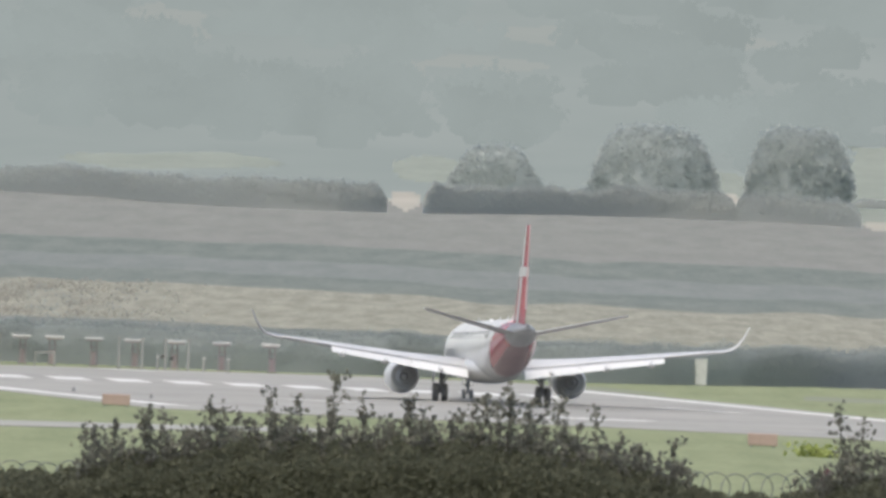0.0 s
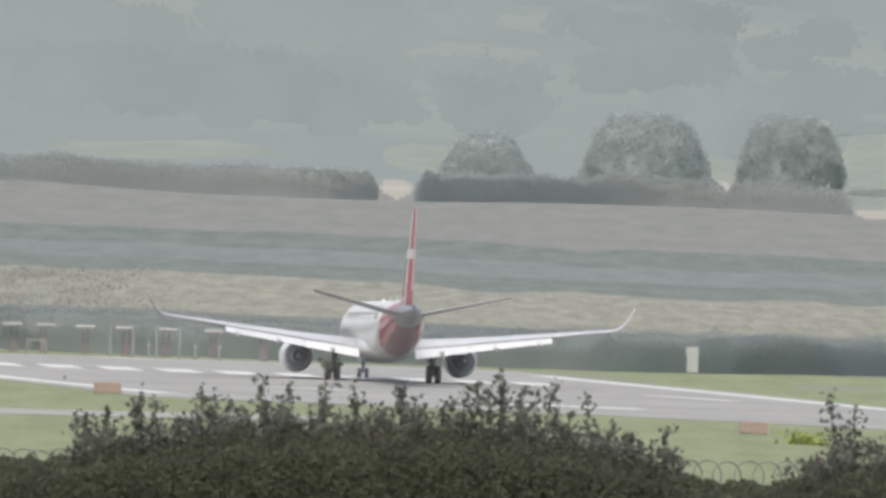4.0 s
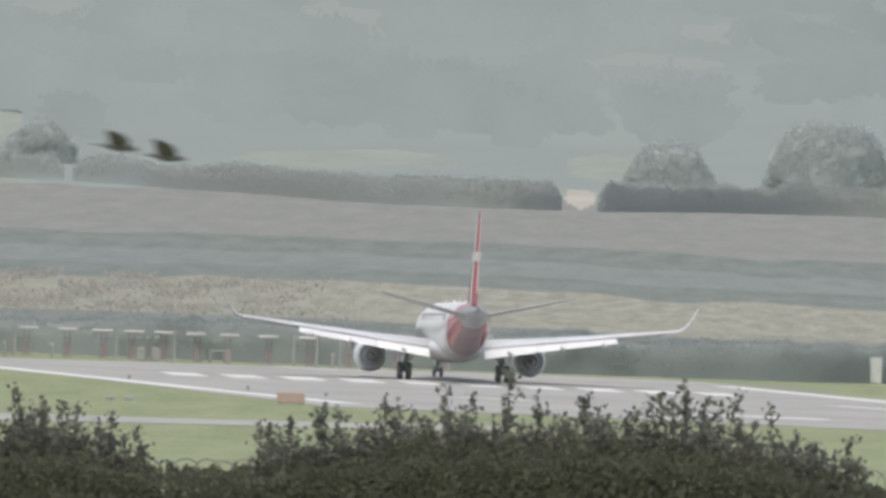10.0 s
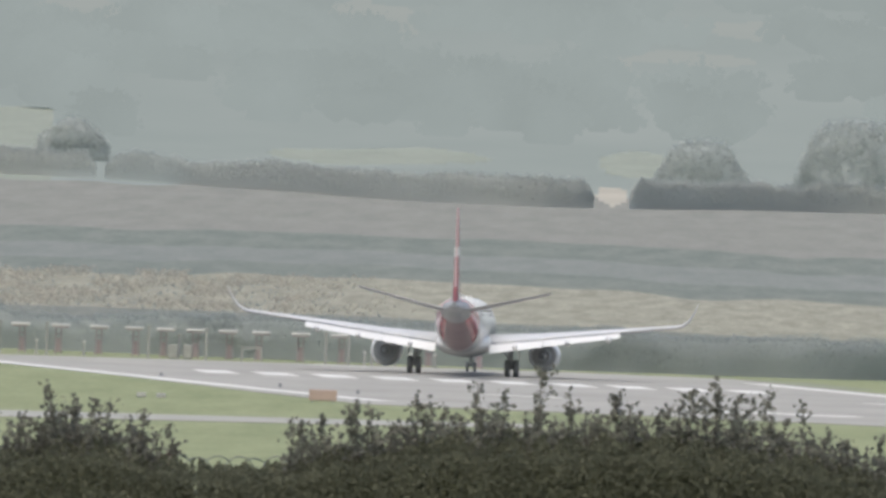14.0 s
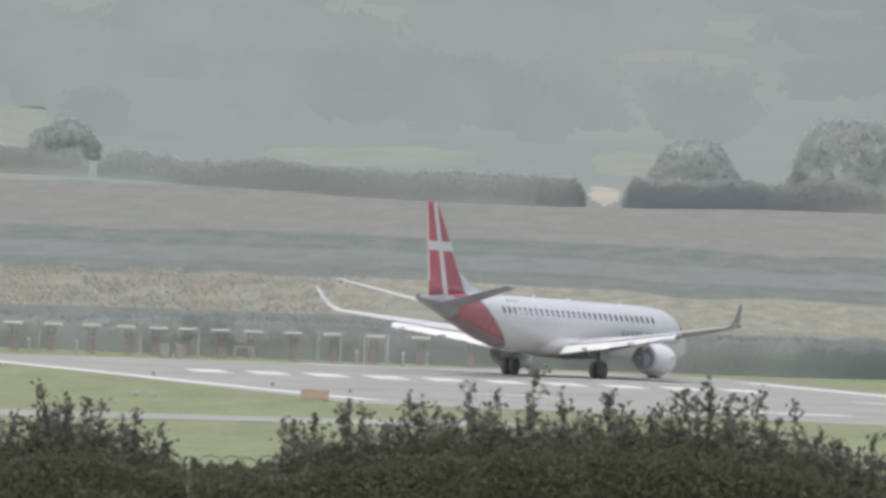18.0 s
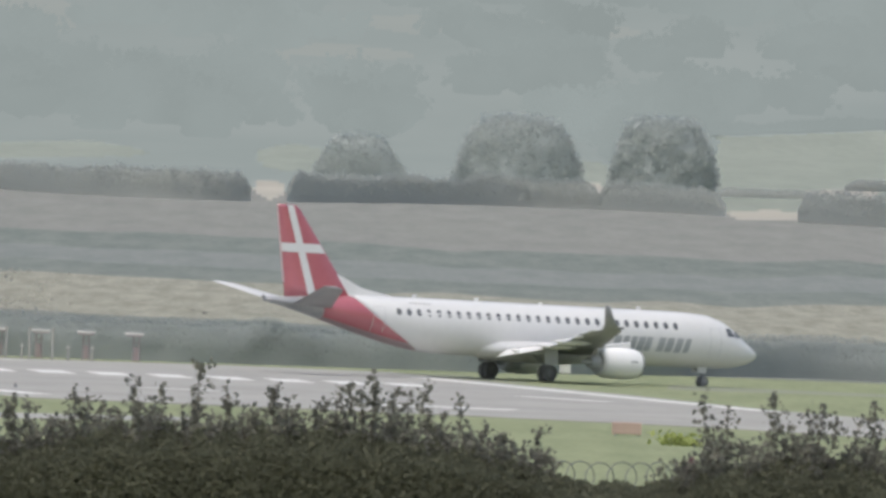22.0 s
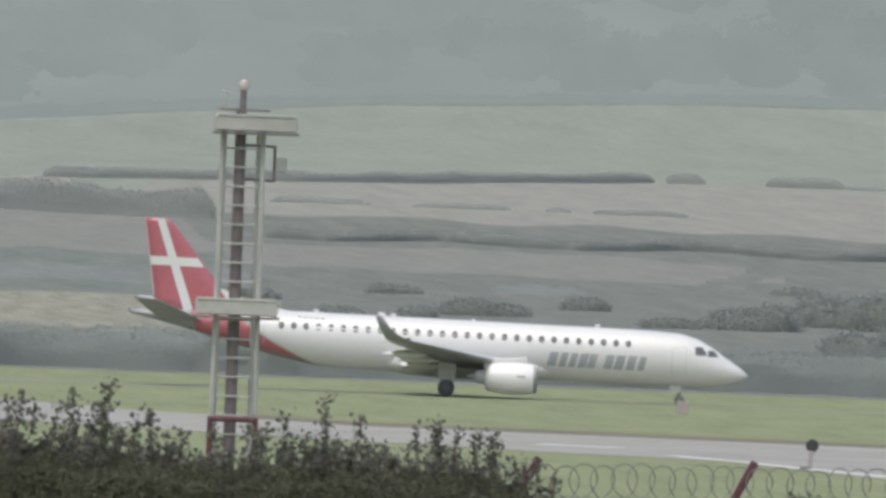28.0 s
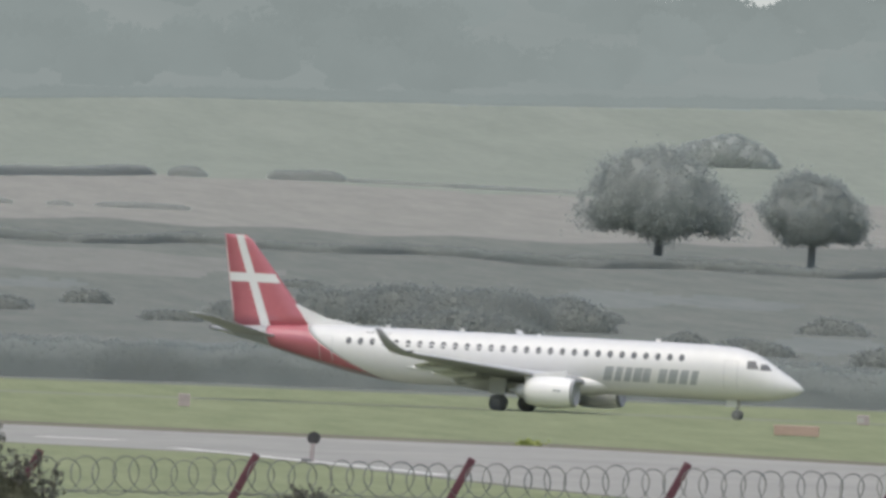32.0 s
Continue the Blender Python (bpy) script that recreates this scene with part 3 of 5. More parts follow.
        part("cowl_mark", boxed((0.5, 0.01, 0.1), (4.6, y - 0.985 if side < 0 else y + 0.985, 1.5)), LETTER, nacelle)
        # main gear
        gear = part("main_gear", rod(rod(bmesh.new(), (0, side * 2.97, 0.5), (0.1, side * 2.8, 2.3), 0.13, 0.16), (0.0, side * 2.97, 0.9), (-0.9, side * 2.2, 1.9), 0.06), GREY, plane, "grey metal landing gear leg")
        part("gear_door", boxed((1.1, 0.06, 1.1), (0, side * 3.35, 1.6), (8 * side, 0, 0), 0.03), WHITE, gear)
        part("axle", rod(bmesh.new(), (0, side * 2.55, 0.52), (0, side * 3.4, 0.52), 0.09), GREY, gear)
        # tail details: windows and doors on this side
        for k in range(29):
            x = -10.4 + k * 0.77
            a = math.acos((3.7 - 3.055) / 1.705)
            py, pz = hull(x, a * side)
            bm = bmesh.new()
            got = bmesh.ops.create_cone(bm, cap_ends=True, segments=10, radius1=1, radius2=1, depth=0.03)["verts"]
            bmesh.ops.transform(bm, matrix=pose(x, py, pz, -68 * side, 0, 0) @ Matrix.Diagonal((0.19, 0.245, 1, 1)), verts=got)
            if k == 0:
                pane = mesh_of(bm, "cabin_window", GLASS)
            else:
                bm.free()
            ob = new("cabin_window", pane)
            ob.parent = body
            ob.matrix_basis = Matrix.Translation((k * 0.77, 0, 0))
        for x in (14.35, -11.9):
            for dx, dz, sx, sz in ((-0.42, 0, 0.035, 1.75), (0.42, 0, 0.035, 1.75), (0, 0.87, 0.85, 0.035)):
                z = 2.95 + dz if x > 0 else 3.3 + dz * 0.9
                w = 1.0 if x > 0 else 0.86
                top, low, wide = (float(np.interp(-(x + dx), HULL_X, [h[i] for h in HULL])) for i in (1, 2, 3))
                n = 7 if sz > 1 else 1
                verts, faces = [], []
                for i in range(n + 1):
                    zz = z - sz * w / 2 + sz * w * i / n
                    c = max(-1, min(1, (zz - (top + low) / 2) / ((top - low) / 2)))
                    yy = side * (wide * math.sin(math.acos(c)) + 0.012)
                    verts += [(x + dx - sx / 2, yy, zz), (x + dx + sx / 2, yy, zz)]
                for i in range(n):
                    faces.append((2 * i, 2 * i + 1, 2 * i + 3, 2 * i + 2) if side < 0 else (2 * i + 1, 2 * i, 2 * i + 2, 2 * i + 3))
                raw("door_seam", verts, faces, SEAM_GREY, body)
        # lettering and registration as plain slanted bars, on the curve of the hull
        widths = ((0.62, 0), (0.5, 0.72), (0.48, 1.34), (0.62, 1.9), (0.55, 2.5), (0.6, 3.5), (0.64, 4.15), (0.58, 4.9), (0.48, 5.6))
        for w, at in widths:
            start = 6.15 + at if side < 0 else 12.4 - at - w
            verts = []
            for z, lean in ((2.22, 0.0), (2.5, 0.07), (2.8, 0.14), (3.1, 0.21)):
                for x in (start + lean, start + w * 0.86 + lean):
                    c = (z - 3.045) / 1.715
                    verts.append((x, side * (1.505 * math.sin(math.acos(c)) + 0.012), z))
            faces = [(2 * i, 2 * i + 1, 2 * i + 3, 2 * i + 2) for i in range(3)]
            raw("lettering", verts, faces if side < 0 else [q[::-1] for q in faces], LETTER, body, "grey painted lettering")
        for k in range(5):
            x = -9.3 + k * 0.36
            a = math.acos((4.4 - 3.2) / 1.56)
            py, pz = hull(x, a * side)
            part("registration_mark", boxed((0.22, 0.02, 0.16), (x, py, pz), (-50 * side, 0, 0)), SEAM_GREY, body)
        # cockpit panes
        for x0, x1, z0, z1 in ((16.7, 16.1, 3.3, 3.68), (16.0, 15.3, 3.36, 3.86)):
            verts = []
            for x, z in ((x0 + 0.1, z0), (x1 + 0.05, z0 - 0.02), (x1, z1), (x0 - 0.25, z1)):
                top, low, wide = (float(np.interp(-x, HULL_X, [h[i] for h in HULL])) for i in (1, 2, 3))
                c = max(-1, min(1, (z - (top + low) / 2) / ((top - low) / 2)))
                verts.append((x + 0.01, side * (wide * math.sin(math.acos(c)) + 0.03), z + 0.02))
            raw("cockpit_window", verts, [(0, 1, 2, 3)], GLASS, body)
        part("static_wick", rod(bmesh.new(), (-3.7, side * 12.3, 3.28), (-4.1, side * 12.3, 3.25), 0.012), DARK, wing)
    # nose gear
    nose = part("nose_gear", rod(rod(bmesh.new(), (14.5, 0, 0.5), (14.4, 0, 1.6), 0.08, 0.1), (14.48, 0, 1.0), (13.5, 0, 1.5), 0.05), GREY, plane, "grey metal nose gear leg")
    part("gear_door", boxed((0.7, 0.04, 0.4), (14.2, 0.32, 1.2), (-8, 0, 0)), WHITE, nose)
    part("gear_door", boxed((0.7, 0.04, 0.4), (14.2, -0.32, 1.2), (8, 0, 0)), WHITE, nose)
    part("taxi_light", boxed((0.12, 0.4, 0.16), (14.62, 0, 1.05), (0, 0, 0), 0.03), CABINET, nose)
    for x, z in ((9.2, 4.76), (-3.5, 4.76), (-8.3, 4.76)):
        part("aerial", boxed((0.3, 0.04, 0.24), (x, 0, z + 0.06), (0, 0, 0), 0.015), WHITE, body)
    part("beacon", boxed((0.2, 0.16, 0.12), (1.5, 0, 4.78), (0, 0, 0), 0.04), LIT_WHITE, body)
    # wheels, each turning about its axle
    wheels = []
    for x, y, r, w in ((0, 2.72, 0.52, 0.34), (0, 3.24, 0.52, 0.34), (0, -2.72, 0.52, 0.34), (0, -3.24, 0.52, 0.34), (14.5, 0.22, 0.3, 0.2), (14.5, -0.22, 0.3, 0.2)):
        v, f = lathe([(-w / 2, r * 0.55), (-w / 2, r * 0.85), (-w * 0.32, r), (w * 0.32, r), (w / 2, r * 0.85), (w / 2, r * 0.55)], 1, (0, 0, 0), 24)
        wheel = raw("wheel", v, f, RUBBER, plane, "black tyre paled for haze", True)
        rise = 0.2 if x > 1 else 0.0
        wheel.location = (x, y, r + rise)
        v, f = lathe([(-w * 0.52, 0.05), (-w * 0.52, r * 0.5), (-w * 0.4, r * 0.56), (w * 0.4, r * 0.56), (w * 0.52, r * 0.5), (w * 0.52, 0.05)], 1, (0, 0, 0), 16)
        raw("rim", v, f, DARK, wheel, "", True)
        wheels.append((wheel, x, y, r, r + rise))
    return plane, wheels


airliner, WHEELS = build_airliner()


# ---- foliage ----
rng = np.random.default_rng(7)


def leaves(centres, size, spread=0.35, long=1.5):
    """A four-cornered folded leaf or clump at every centre, turned at random."""
    n = len(centres)
    c = np.asarray(centres, float)
    a = rng.normal(size=(n, 3))
    a /= np.linalg.norm(a, axis=1)[:, None]
    b = rng.normal(size=(n, 3))
    b -= (b * a).sum(1)[:, None] * a
    b /= np.linalg.norm(b, axis=1)[:, None]
    k = np.cross(a, b)
    s = (size * (1 + spread * rng.uniform(-1, 1, n)))[:, None]
    v = np.stack([c - a * s * long / 2, c + b * s / 2 + k * s * 0.12, c + a * s * long / 2, c - b * s / 2 + k * s * 0.12], 1).reshape(-1, 3)
    i = np.arange(n)[:, None] * 4
    f = np.concatenate([i + (0, 1, 2), i + (0, 2, 3)], 0)
    return v, f


def fast(name, v, f, material, parent=None, label="", smooth=False):
    me = bpy.data.meshes.new(name)
    me.vertices.add(len(v))
    me.vertices.foreach_set("co", np.asarray(v, np.float32).ravel())
    f = np.asarray(f, np.int32)
    k = f.shape[1]
    me.loops.add(f.size)
    me.loops.foreach_set("vertex_index", f.ravel())
    me.polygons.add(len(f))
    me.polygons.foreach_set("loop_start", np.arange(0, f.size, k, dtype=np.int32))
    me.update(calc_edges=True)
    me.materials.append(material)
    if smooth:
        me.polygons.foreach_set("use_smooth", [True] * len(me.polygons))
    ob = new(name, me)
    ob.parent = parent
    return tagged(ob, label)


def bank(name, us, tops, d, base, deep, material, parent, label=""):
    """A lumpy core along u, as high as tops and deep metres thick."""
    verts, faces, n = [], [], 10
    for u, z in zip(us, tops):
        for k in range(n):
            a = math.pi * k / (n - 1)
            p = spot(u, d - math.cos(a) * deep / 2)
            h = base + max(0.05, (z - base)) * math.sin(a) ** 0.45
            h += 0.12 * (z - base) * noise.noise(Vector((u * d / F * 1.1, k * 0.5, d))) * math.sin(a)
            verts.append((p.x, p.y, h))
    for i in range(len(us) - 1):
        for k in range(n - 1):
            faces.append((i * n + k, i * n + k + 1, (i + 1) * n + k + 1, (i + 1) * n + k))
    faces.append(tuple(range(n))), faces.append(tuple(range((len(us) - 1) * n, len(us) * n))[::-1])
    return raw(name, verts, faces, material, parent, label, True)


def random_sprigs(u0, u1, profile, step, low, high):
    pu, pv = [p[0] for p in profile], [p[1] for p in profile]
    out, u = [], u0
    while u < u1:
        out.append((u, float(np.interp(u, pu, pv)) - low - (high - low) * rng.uniform(0, 1) ** 1.2))
        u += step * rng.uniform(0.5, 1.6)
    return out


def near_hedge(u0, u1, profile, count, sprigs, d=168.0, deep=2.2):
    """A leafy hedge from u0 to u1 whose body reaches up to profile (u, v), with bare-tipped shoots above it."""
    pu, pv = [p[0] for p in profile], [p[1] for p in profile]
    base = level(d) - 0.15
    top = lambda u: EYE - (float(np.interp(u, pu, pv)) + DROP) * d / F - 0.05
    mid = spot((u0 + u1) / 2, d, base)
    hedge = thing("hedge", Matrix.Translation(mid), "dark leafy hawthorn hedge with upright shoots", "hedge", "hedges before the fence")
    back = Matrix.Translation(-mid)
    us = np.linspace(u0, u1, int((u1 - u0) / 18) + 2)
    # the core carries the hedge's inner shade as colour
    core = bank("hedge_body", us, [top(u) - 0.13 + 0.08 * noise.noise(Vector((u * 0.02, 3, 0))) for u in us], d, base, deep, LEAF_SHADE, hedge, "dense inner growth darkened for shade")
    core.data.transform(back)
    # leaves of the body
    cu = rng.uniform(u0, u1, count)
    far = rng.uniform(-1, 1, count) * deep / 2
    cs = []
    for u, g in zip(cu, far):
        t = top(u) + 0.1 * noise.noise(Vector((u * 0.03, g * 2, 5))) + 0.06 * noise.noise(Vector((u * 0.1, g * 4, 1)))
        h = (t - base) * (1 - (abs(g) / (deep / 2)) ** 3 * 0.45)
        z = base + h * (1 - (rng.exponential(0.13) if rng.uniform() < 0.68 else rng.uniform(0.02, 0.55)))
        if z < base + 0.85 * h:
            g = -deep / 2 * (1 - ((z - base) / h) ** 4 * 0.5) * rng.uniform(0.9, 1.08)
        if z < base:
            z = base + h * rng.uniform(0.2, 1)
        if g > 0.3 and z < base + 0.75 * h:
            g = -abs(g)
        p = spot(u, d + g, z)
        cs.append((p.x, p.y, p.z))
    v, f = leaves(np.array(cs), 0.027, 0.5)
    tagged(fast("foliage", v - np.array(mid), f, LEAF, hedge, "small dark green leaves"), kind="stuff")
    # upright shoots
    short = [(u, v) for u, v in random_sprigs(u0 + 30, u1 - 30, profile, 15, 2, 34) if np.interp(u, pu, pv) < 380]
    for u, v_top in list(sprigs) + short:
        g = rng.uniform(-0.5, 0.5)
        z0, z1 = top(u) - 0.45, EYE - (v_top + DROP) * d / F
        n = 5
        lean = rng.uniform(-22, 22)
        pts = [spot(u + lean * (i / n - 1) + 5 * math.sin(i * 1.7 + u), d + g, z0 + (z1 - z0) * i / n) - mid for i in range(n + 1)]
        bm = bmesh.new()
        for i in range(n):
            rod(bm, pts[i], pts[i + 1], 0.008 * (1 - i / (n + 2)), 0.008 * (1 - (i + 1) / (n + 2)), 5)
        shoot = part("shoot", bm, TWIG, hedge, "upright woody shoot")
        cl = []
        for i in range(int(45 + 170 * max(0, z1 - z0))):
            q = rng.uniform(0.05, 1.0) * n
            a, b = pts[min(n - 1, int(q))], pts[min(n, int(q) + 1)]
            p = a + (b - a) * (q - int(q))
            wide = 0.058 * (1.3 - 0.75 * q / n) * (1 + 0.6 * math.sin(q * 6 + u))
            cl.append((p.x + rng.normal() * wide, p.y + rng.normal() * wide, p.z + rng.normal() * 0.03))
        lv, lf = leaves(np.array(cl), 0.034, 0.5)
        tagged(fast("leaf_spray", lv, lf, SHOOT_LEAF, shoot), kind="stuff")


P1 = [(-2000, 378), (-1300, 383), (-1153, 383), (-1066, 356), (-985, 350), (-900, 374), (-860, 386), (-805, 391)]
P2 = [(-800, 391), (-700, 393), (-640, 384), (-610, 375), (-540, 356), (-420, 338), (-300, 324), (-100, 314), (60, 310), (180, 320), (300, 343), (400, 362), (445, 382), (490, 386)]
P3 = [(480, 386), (590, 384), (655, 376), (720, 350), (817, 338), (950, 334), (1066, 338), (1239, 356), (1380, 350), (1449, 343), (1600, 343), (1720, 350), (1800, 373), (1850, 423), (1880, 445)]
near_hedge(-2000, -805, P1, 45000, [(-1066, 272), (-985, 290), (-1020, 290), (-905, 315)] + random_sprigs(-1900, -830, P1, 24, 14, 64))
near_hedge(-800, 485, P2, 105000, [(-529, 276), (-310, 236), (-262, 250), (-191, 204), (-150, 245), (55, 240), (108, 213), (150, 232), (205, 232), (268, 258), (412, 300), (-420, 270), (-620, 312), (-60, 250)] + random_sprigs(-640, 440, P2, 24, 14, 78))
near_hedge(480, 1885, P3, 105000, [(700, 230), (735, 262), (817, 232), (880, 245), (905, 245), (1000, 235), (1054, 240), (1066, 214), (1140, 262), (1252, 288), (1380, 260), (1449, 228), (1511, 262), (1650, 262), (1750, 285)] + random_sprigs(660, 1860, P3, 24, 14, 78))


near_hedge(2205, 2400, [(2205, 412), (2240, 390), (2310, 382), (2370, 390), (2400, 412)], 6000, random_sprigs(2230, 2380, [(2205, 412), (2310, 382), (2400, 412)], 9, 2, 14))


def field_hedge(name, rows, d, high, label, group, size=0.5, material=None, deep=3.0, rough=0.12, swell=0.3):
    """A hedge between fields along u from rows (u0, u1), high metres tall on the ground at d(u)."""
    for u0, u1 in rows:
        um = (u0 + u1) / 2
        dm = d(um)
        mid = spot(um, dm, ground_z(um, dm))
        hedge = thing(name, Matrix.Translation(mid), label, "hedge", group)
        step = dm / F

        def shape(u, a, fill=1.0):
            du = d(u)
            end = smoothstep(-0.8, 2.2, min(u - u0, u1 - u) * step) ** 0.5
            s = u * step
            h = high * end * (0.86 + swell * noise.noise(Vector((s * 0.12, du * 0.01, 2))) + rough * noise.noise(Vector((s * 0.55, a, 7))) + 0.6 * rough * noise.noise(Vector((s * 1.5, a * 2, 4))))
            h *= fill
            return spot(u, du - fill * math.cos(a) * deep / 2 * (1 + 0.15 * noise.noise(Vector((s * 0.4, a * 2, 9)))), ground_z(u, du) - 0.15 + h * math.sin(a) ** 0.55) - mid

        us = np.linspace(u0, u1, max(8, int((u1 - u0) / 7)))
        m = 13
        verts = [shape(u, math.pi * k / (m - 1), 0.88) for u in us for k in range(m)]
        faces = [(i * m + k, i * m + k + 1, (i + 1) * m + k + 1, (i + 1) * m + k) for i in range(len(us) - 1) for k in range(m - 1)]
        raw("hedge_body", verts, faces, material or FAR_LEAF, hedge, "", True)
        cs = []
        for u in rng.uniform(u0, u1, int((u1 - u0) * step * (34 + 28 * high) / size)):
            a = math.pi * rng.uniform(0.03, 0.8)
            p = shape(u, a, 0.86 + 0.13 * rng.uniform() + 0.05 * abs(rng.normal()))
            cs.append(tuple(p))
        v, f = leaves(np.array(cs), size * 0.32, 0.5, 1.2)
        tagged(fast("foliage", v, f, material or FAR_LEAF, hedge), kind="stuff")


def crown_shell(lobes, centre, fill=0.9, calm=5):
    """A closed uneven hull round overlapping lobes (centre, radius, squash), eased between neighbours: corner points and triangles."""
    bm = bmesh.new()
    bmesh.ops.create_icosphere(bm, subdivisions=4, radius=1)
    bm.verts.index_update()
    way = np.array([tuple(v.co) for v in bm.verts])
    pairs = np.array([[v.index for v in e.verts] for e in bm.edges])
    tri = np.array([[v.index for v in q.verts] for q in bm.faces])
    bm.free()
    reach = np.full(len(way), 0.2)
    for c, r, squash in lobes:
        q = np.array((c.x - centre.x, c.y - centre.y, (c.z - centre.z) / squash))
        w = way / (1, 1, squash)
        aa, bb, cc = (w * w).sum(1), -2 * w @ q, q @ q - r * r
        disc = bb * bb - 4 * aa * cc
        reach = np.maximum(reach, np.where(disc > 0, (-bb + np.sqrt(np.abs(disc))) / (2 * aa), 0))
    for _ in range(calm):
        total, seen = reach.copy(), np.ones(len(way))
        np.add.at(total, pairs[:, 0], reach[pairs[:, 1]]), np.add.at(total, pairs[:, 1], reach[pairs[:, 0]])
        np.add.at(seen, pairs[:, 0], 1), np.add.at(seen, pairs[:, 1], 1)
        reach = total / seen
    bumps = np.array([1 + 0.06 * noise.noise(Vector(p) * 3.1 + centre) + 0.05 * noise.noise(Vector(p) * 8.5 + centre) for p in way])
    return way * (reach * bumps * fill)[:, None] + tuple(centre), tri


def shell_points(v, tri, centre, count, out):
    """Points scattered over the hull, by area, pushed out a little from its centre."""
    a, b, c = v[tri[:, 0]], v[tri[:, 1]], v[tri[:, 2]]
    area = np.linalg.norm(np.cross(b - a, c - a), axis=1)
    k = rng.choice(len(tri), count, p=area / area.sum())
    s, t = np.sqrt(rng.uniform(size=(count, 1))), rng.uniform(size=(count, 1))
    p = a[k] * (1 - s) + b[k] * s * (1 - t) + c[k] * s * t
    return tuple(centre) + (p - tuple(centre)) * (1 + out * np.abs(rng.normal(size=(count, 1))))


def bush(u, v, wide, high, label, material=None, group="scrub", name="scrub_bush", d=None):
    """A low rounded mass of scrub: overlapping clumps with a thin leafy fringe."""
    d = d or away(v)
    zb = ground_z(u, d)
    mid = spot(u, d, zb)
    ob = thing(name, Matrix.Translation(mid), label, "bush", group)
    lobes = []
    n = max(3, int(wide / high * 1.6))
    for k in range(n):
        x = (k + 0.5) / n * 2 - 1
        r = high * (0.62 + 0.38 * math.sqrt(max(0, 1 - x * x))) * rng.uniform(0.75, 1.05)
        lobes.append((Vector((x * (wide / 2 - r * 0.8), rng.normal() * high * 0.3, 0.12 * r - 0.2)), r, 0.82))
    low = Vector((0, 0, 0.1 * high))
    v_, f_ = crown_shell(lobes, low, 0.85, 2)
    fast("inner_growth", v_, f_, material or ROW_LEAF, ob, "", True)
    cs = shell_points(v_, f_, low, int(170 * wide * high), 0.12)
    v_, f_ = leaves(cs, 0.19, 0.5, 1.2)
    tagged(fast("foliage", v_, f_, material or ROW_LEAF, ob), kind="stuff")


def tree(u, d, high, trunk=0.22, count=2600, size=0.55, material=None, label="", group="", crown=()):
    """A broad tree: tapered trunk, limbs, and a rounded, uneven crown of leafy clumps."""
    ob = thing("tree", Matrix.Translation(spot(u, d, ground_z(u, d) - 0.1)), label or "broad round-crowned tree in full leaf", "tree", group)
    bm = bmesh.new()
    r = high * 0.032
    rod(bm, (0, 0, 0), (0.1, 0, high * (trunk + 0.25)), r * 1.3, r * 0.8, 9)
    lobes = [(Vector((x, y * q, z)), q, 0.9) for x, z, q in crown for y in (-0.7, 0.5)]
    mid = Vector((0, 0, sum(c.z for c, _, _ in lobes) / len(lobes)))
    for c, q, _ in lobes:
        rod(bm, (0.05, 0, high * (trunk + 0.1)), c, r * 0.4, r * 0.12, 6)
    open_grown = trunk > 0.1
    v, f = crown_shell(lobes, mid, 0.84 if open_grown else 0.95, 1 if open_grown else 3)
    fast("inner_crown", v, f, material or TREE_LEAF, ob, "dense inner crown", True)
    part("trunk", bm, FAR_BARK, ob, "grey-brown trunk with spreading limbs")
    cs = shell_points(v, f, mid, int(count * 3), 0.14 if open_grown else 0.055)
    keep = np.array([noise.noise(Vector(p) * 0.7) > (-0.12 if open_grown else -0.3) for p in cs])
    v, f = leaves(cs[keep], size * 0.4, 0.5, 1.2)
    tagged(fast("crown", v, f, material or TREE_LEAF, ob, "crown of many leafy clumps"), kind="stuff")
    return ob


# hedge rows beyond the airfield, their leaf colours paled to carry haze
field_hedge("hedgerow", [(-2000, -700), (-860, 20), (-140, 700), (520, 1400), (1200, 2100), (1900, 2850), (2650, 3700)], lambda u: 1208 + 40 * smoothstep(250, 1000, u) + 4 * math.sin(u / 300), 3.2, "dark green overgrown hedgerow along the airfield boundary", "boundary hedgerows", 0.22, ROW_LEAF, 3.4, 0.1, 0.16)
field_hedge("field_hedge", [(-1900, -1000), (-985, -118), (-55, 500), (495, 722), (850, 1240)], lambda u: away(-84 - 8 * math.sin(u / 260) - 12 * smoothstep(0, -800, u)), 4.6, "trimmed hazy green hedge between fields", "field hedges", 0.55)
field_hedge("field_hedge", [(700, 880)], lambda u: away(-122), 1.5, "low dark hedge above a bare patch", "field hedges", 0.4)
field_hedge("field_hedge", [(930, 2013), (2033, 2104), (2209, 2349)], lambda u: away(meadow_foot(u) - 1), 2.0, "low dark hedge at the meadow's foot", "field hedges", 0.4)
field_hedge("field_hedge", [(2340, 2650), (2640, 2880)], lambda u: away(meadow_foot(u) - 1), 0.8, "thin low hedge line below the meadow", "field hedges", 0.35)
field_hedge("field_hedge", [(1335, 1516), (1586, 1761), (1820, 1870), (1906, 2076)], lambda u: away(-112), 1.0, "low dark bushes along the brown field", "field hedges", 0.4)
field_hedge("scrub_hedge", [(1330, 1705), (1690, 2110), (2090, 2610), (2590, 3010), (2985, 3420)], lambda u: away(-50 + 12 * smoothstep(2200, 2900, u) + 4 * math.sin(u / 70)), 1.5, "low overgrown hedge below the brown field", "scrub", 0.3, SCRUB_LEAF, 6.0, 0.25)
# two strips added to hide the oaks' shadow line from the camera
field_hedge("scrub_hedge", [(2735, 3085)], lambda u: away(-55) - 15, 0.9, "low growth added to cover the dark ground under the oaks", "scrub", 0.3, SCRUB_LEAF, 4.0, 0.3)
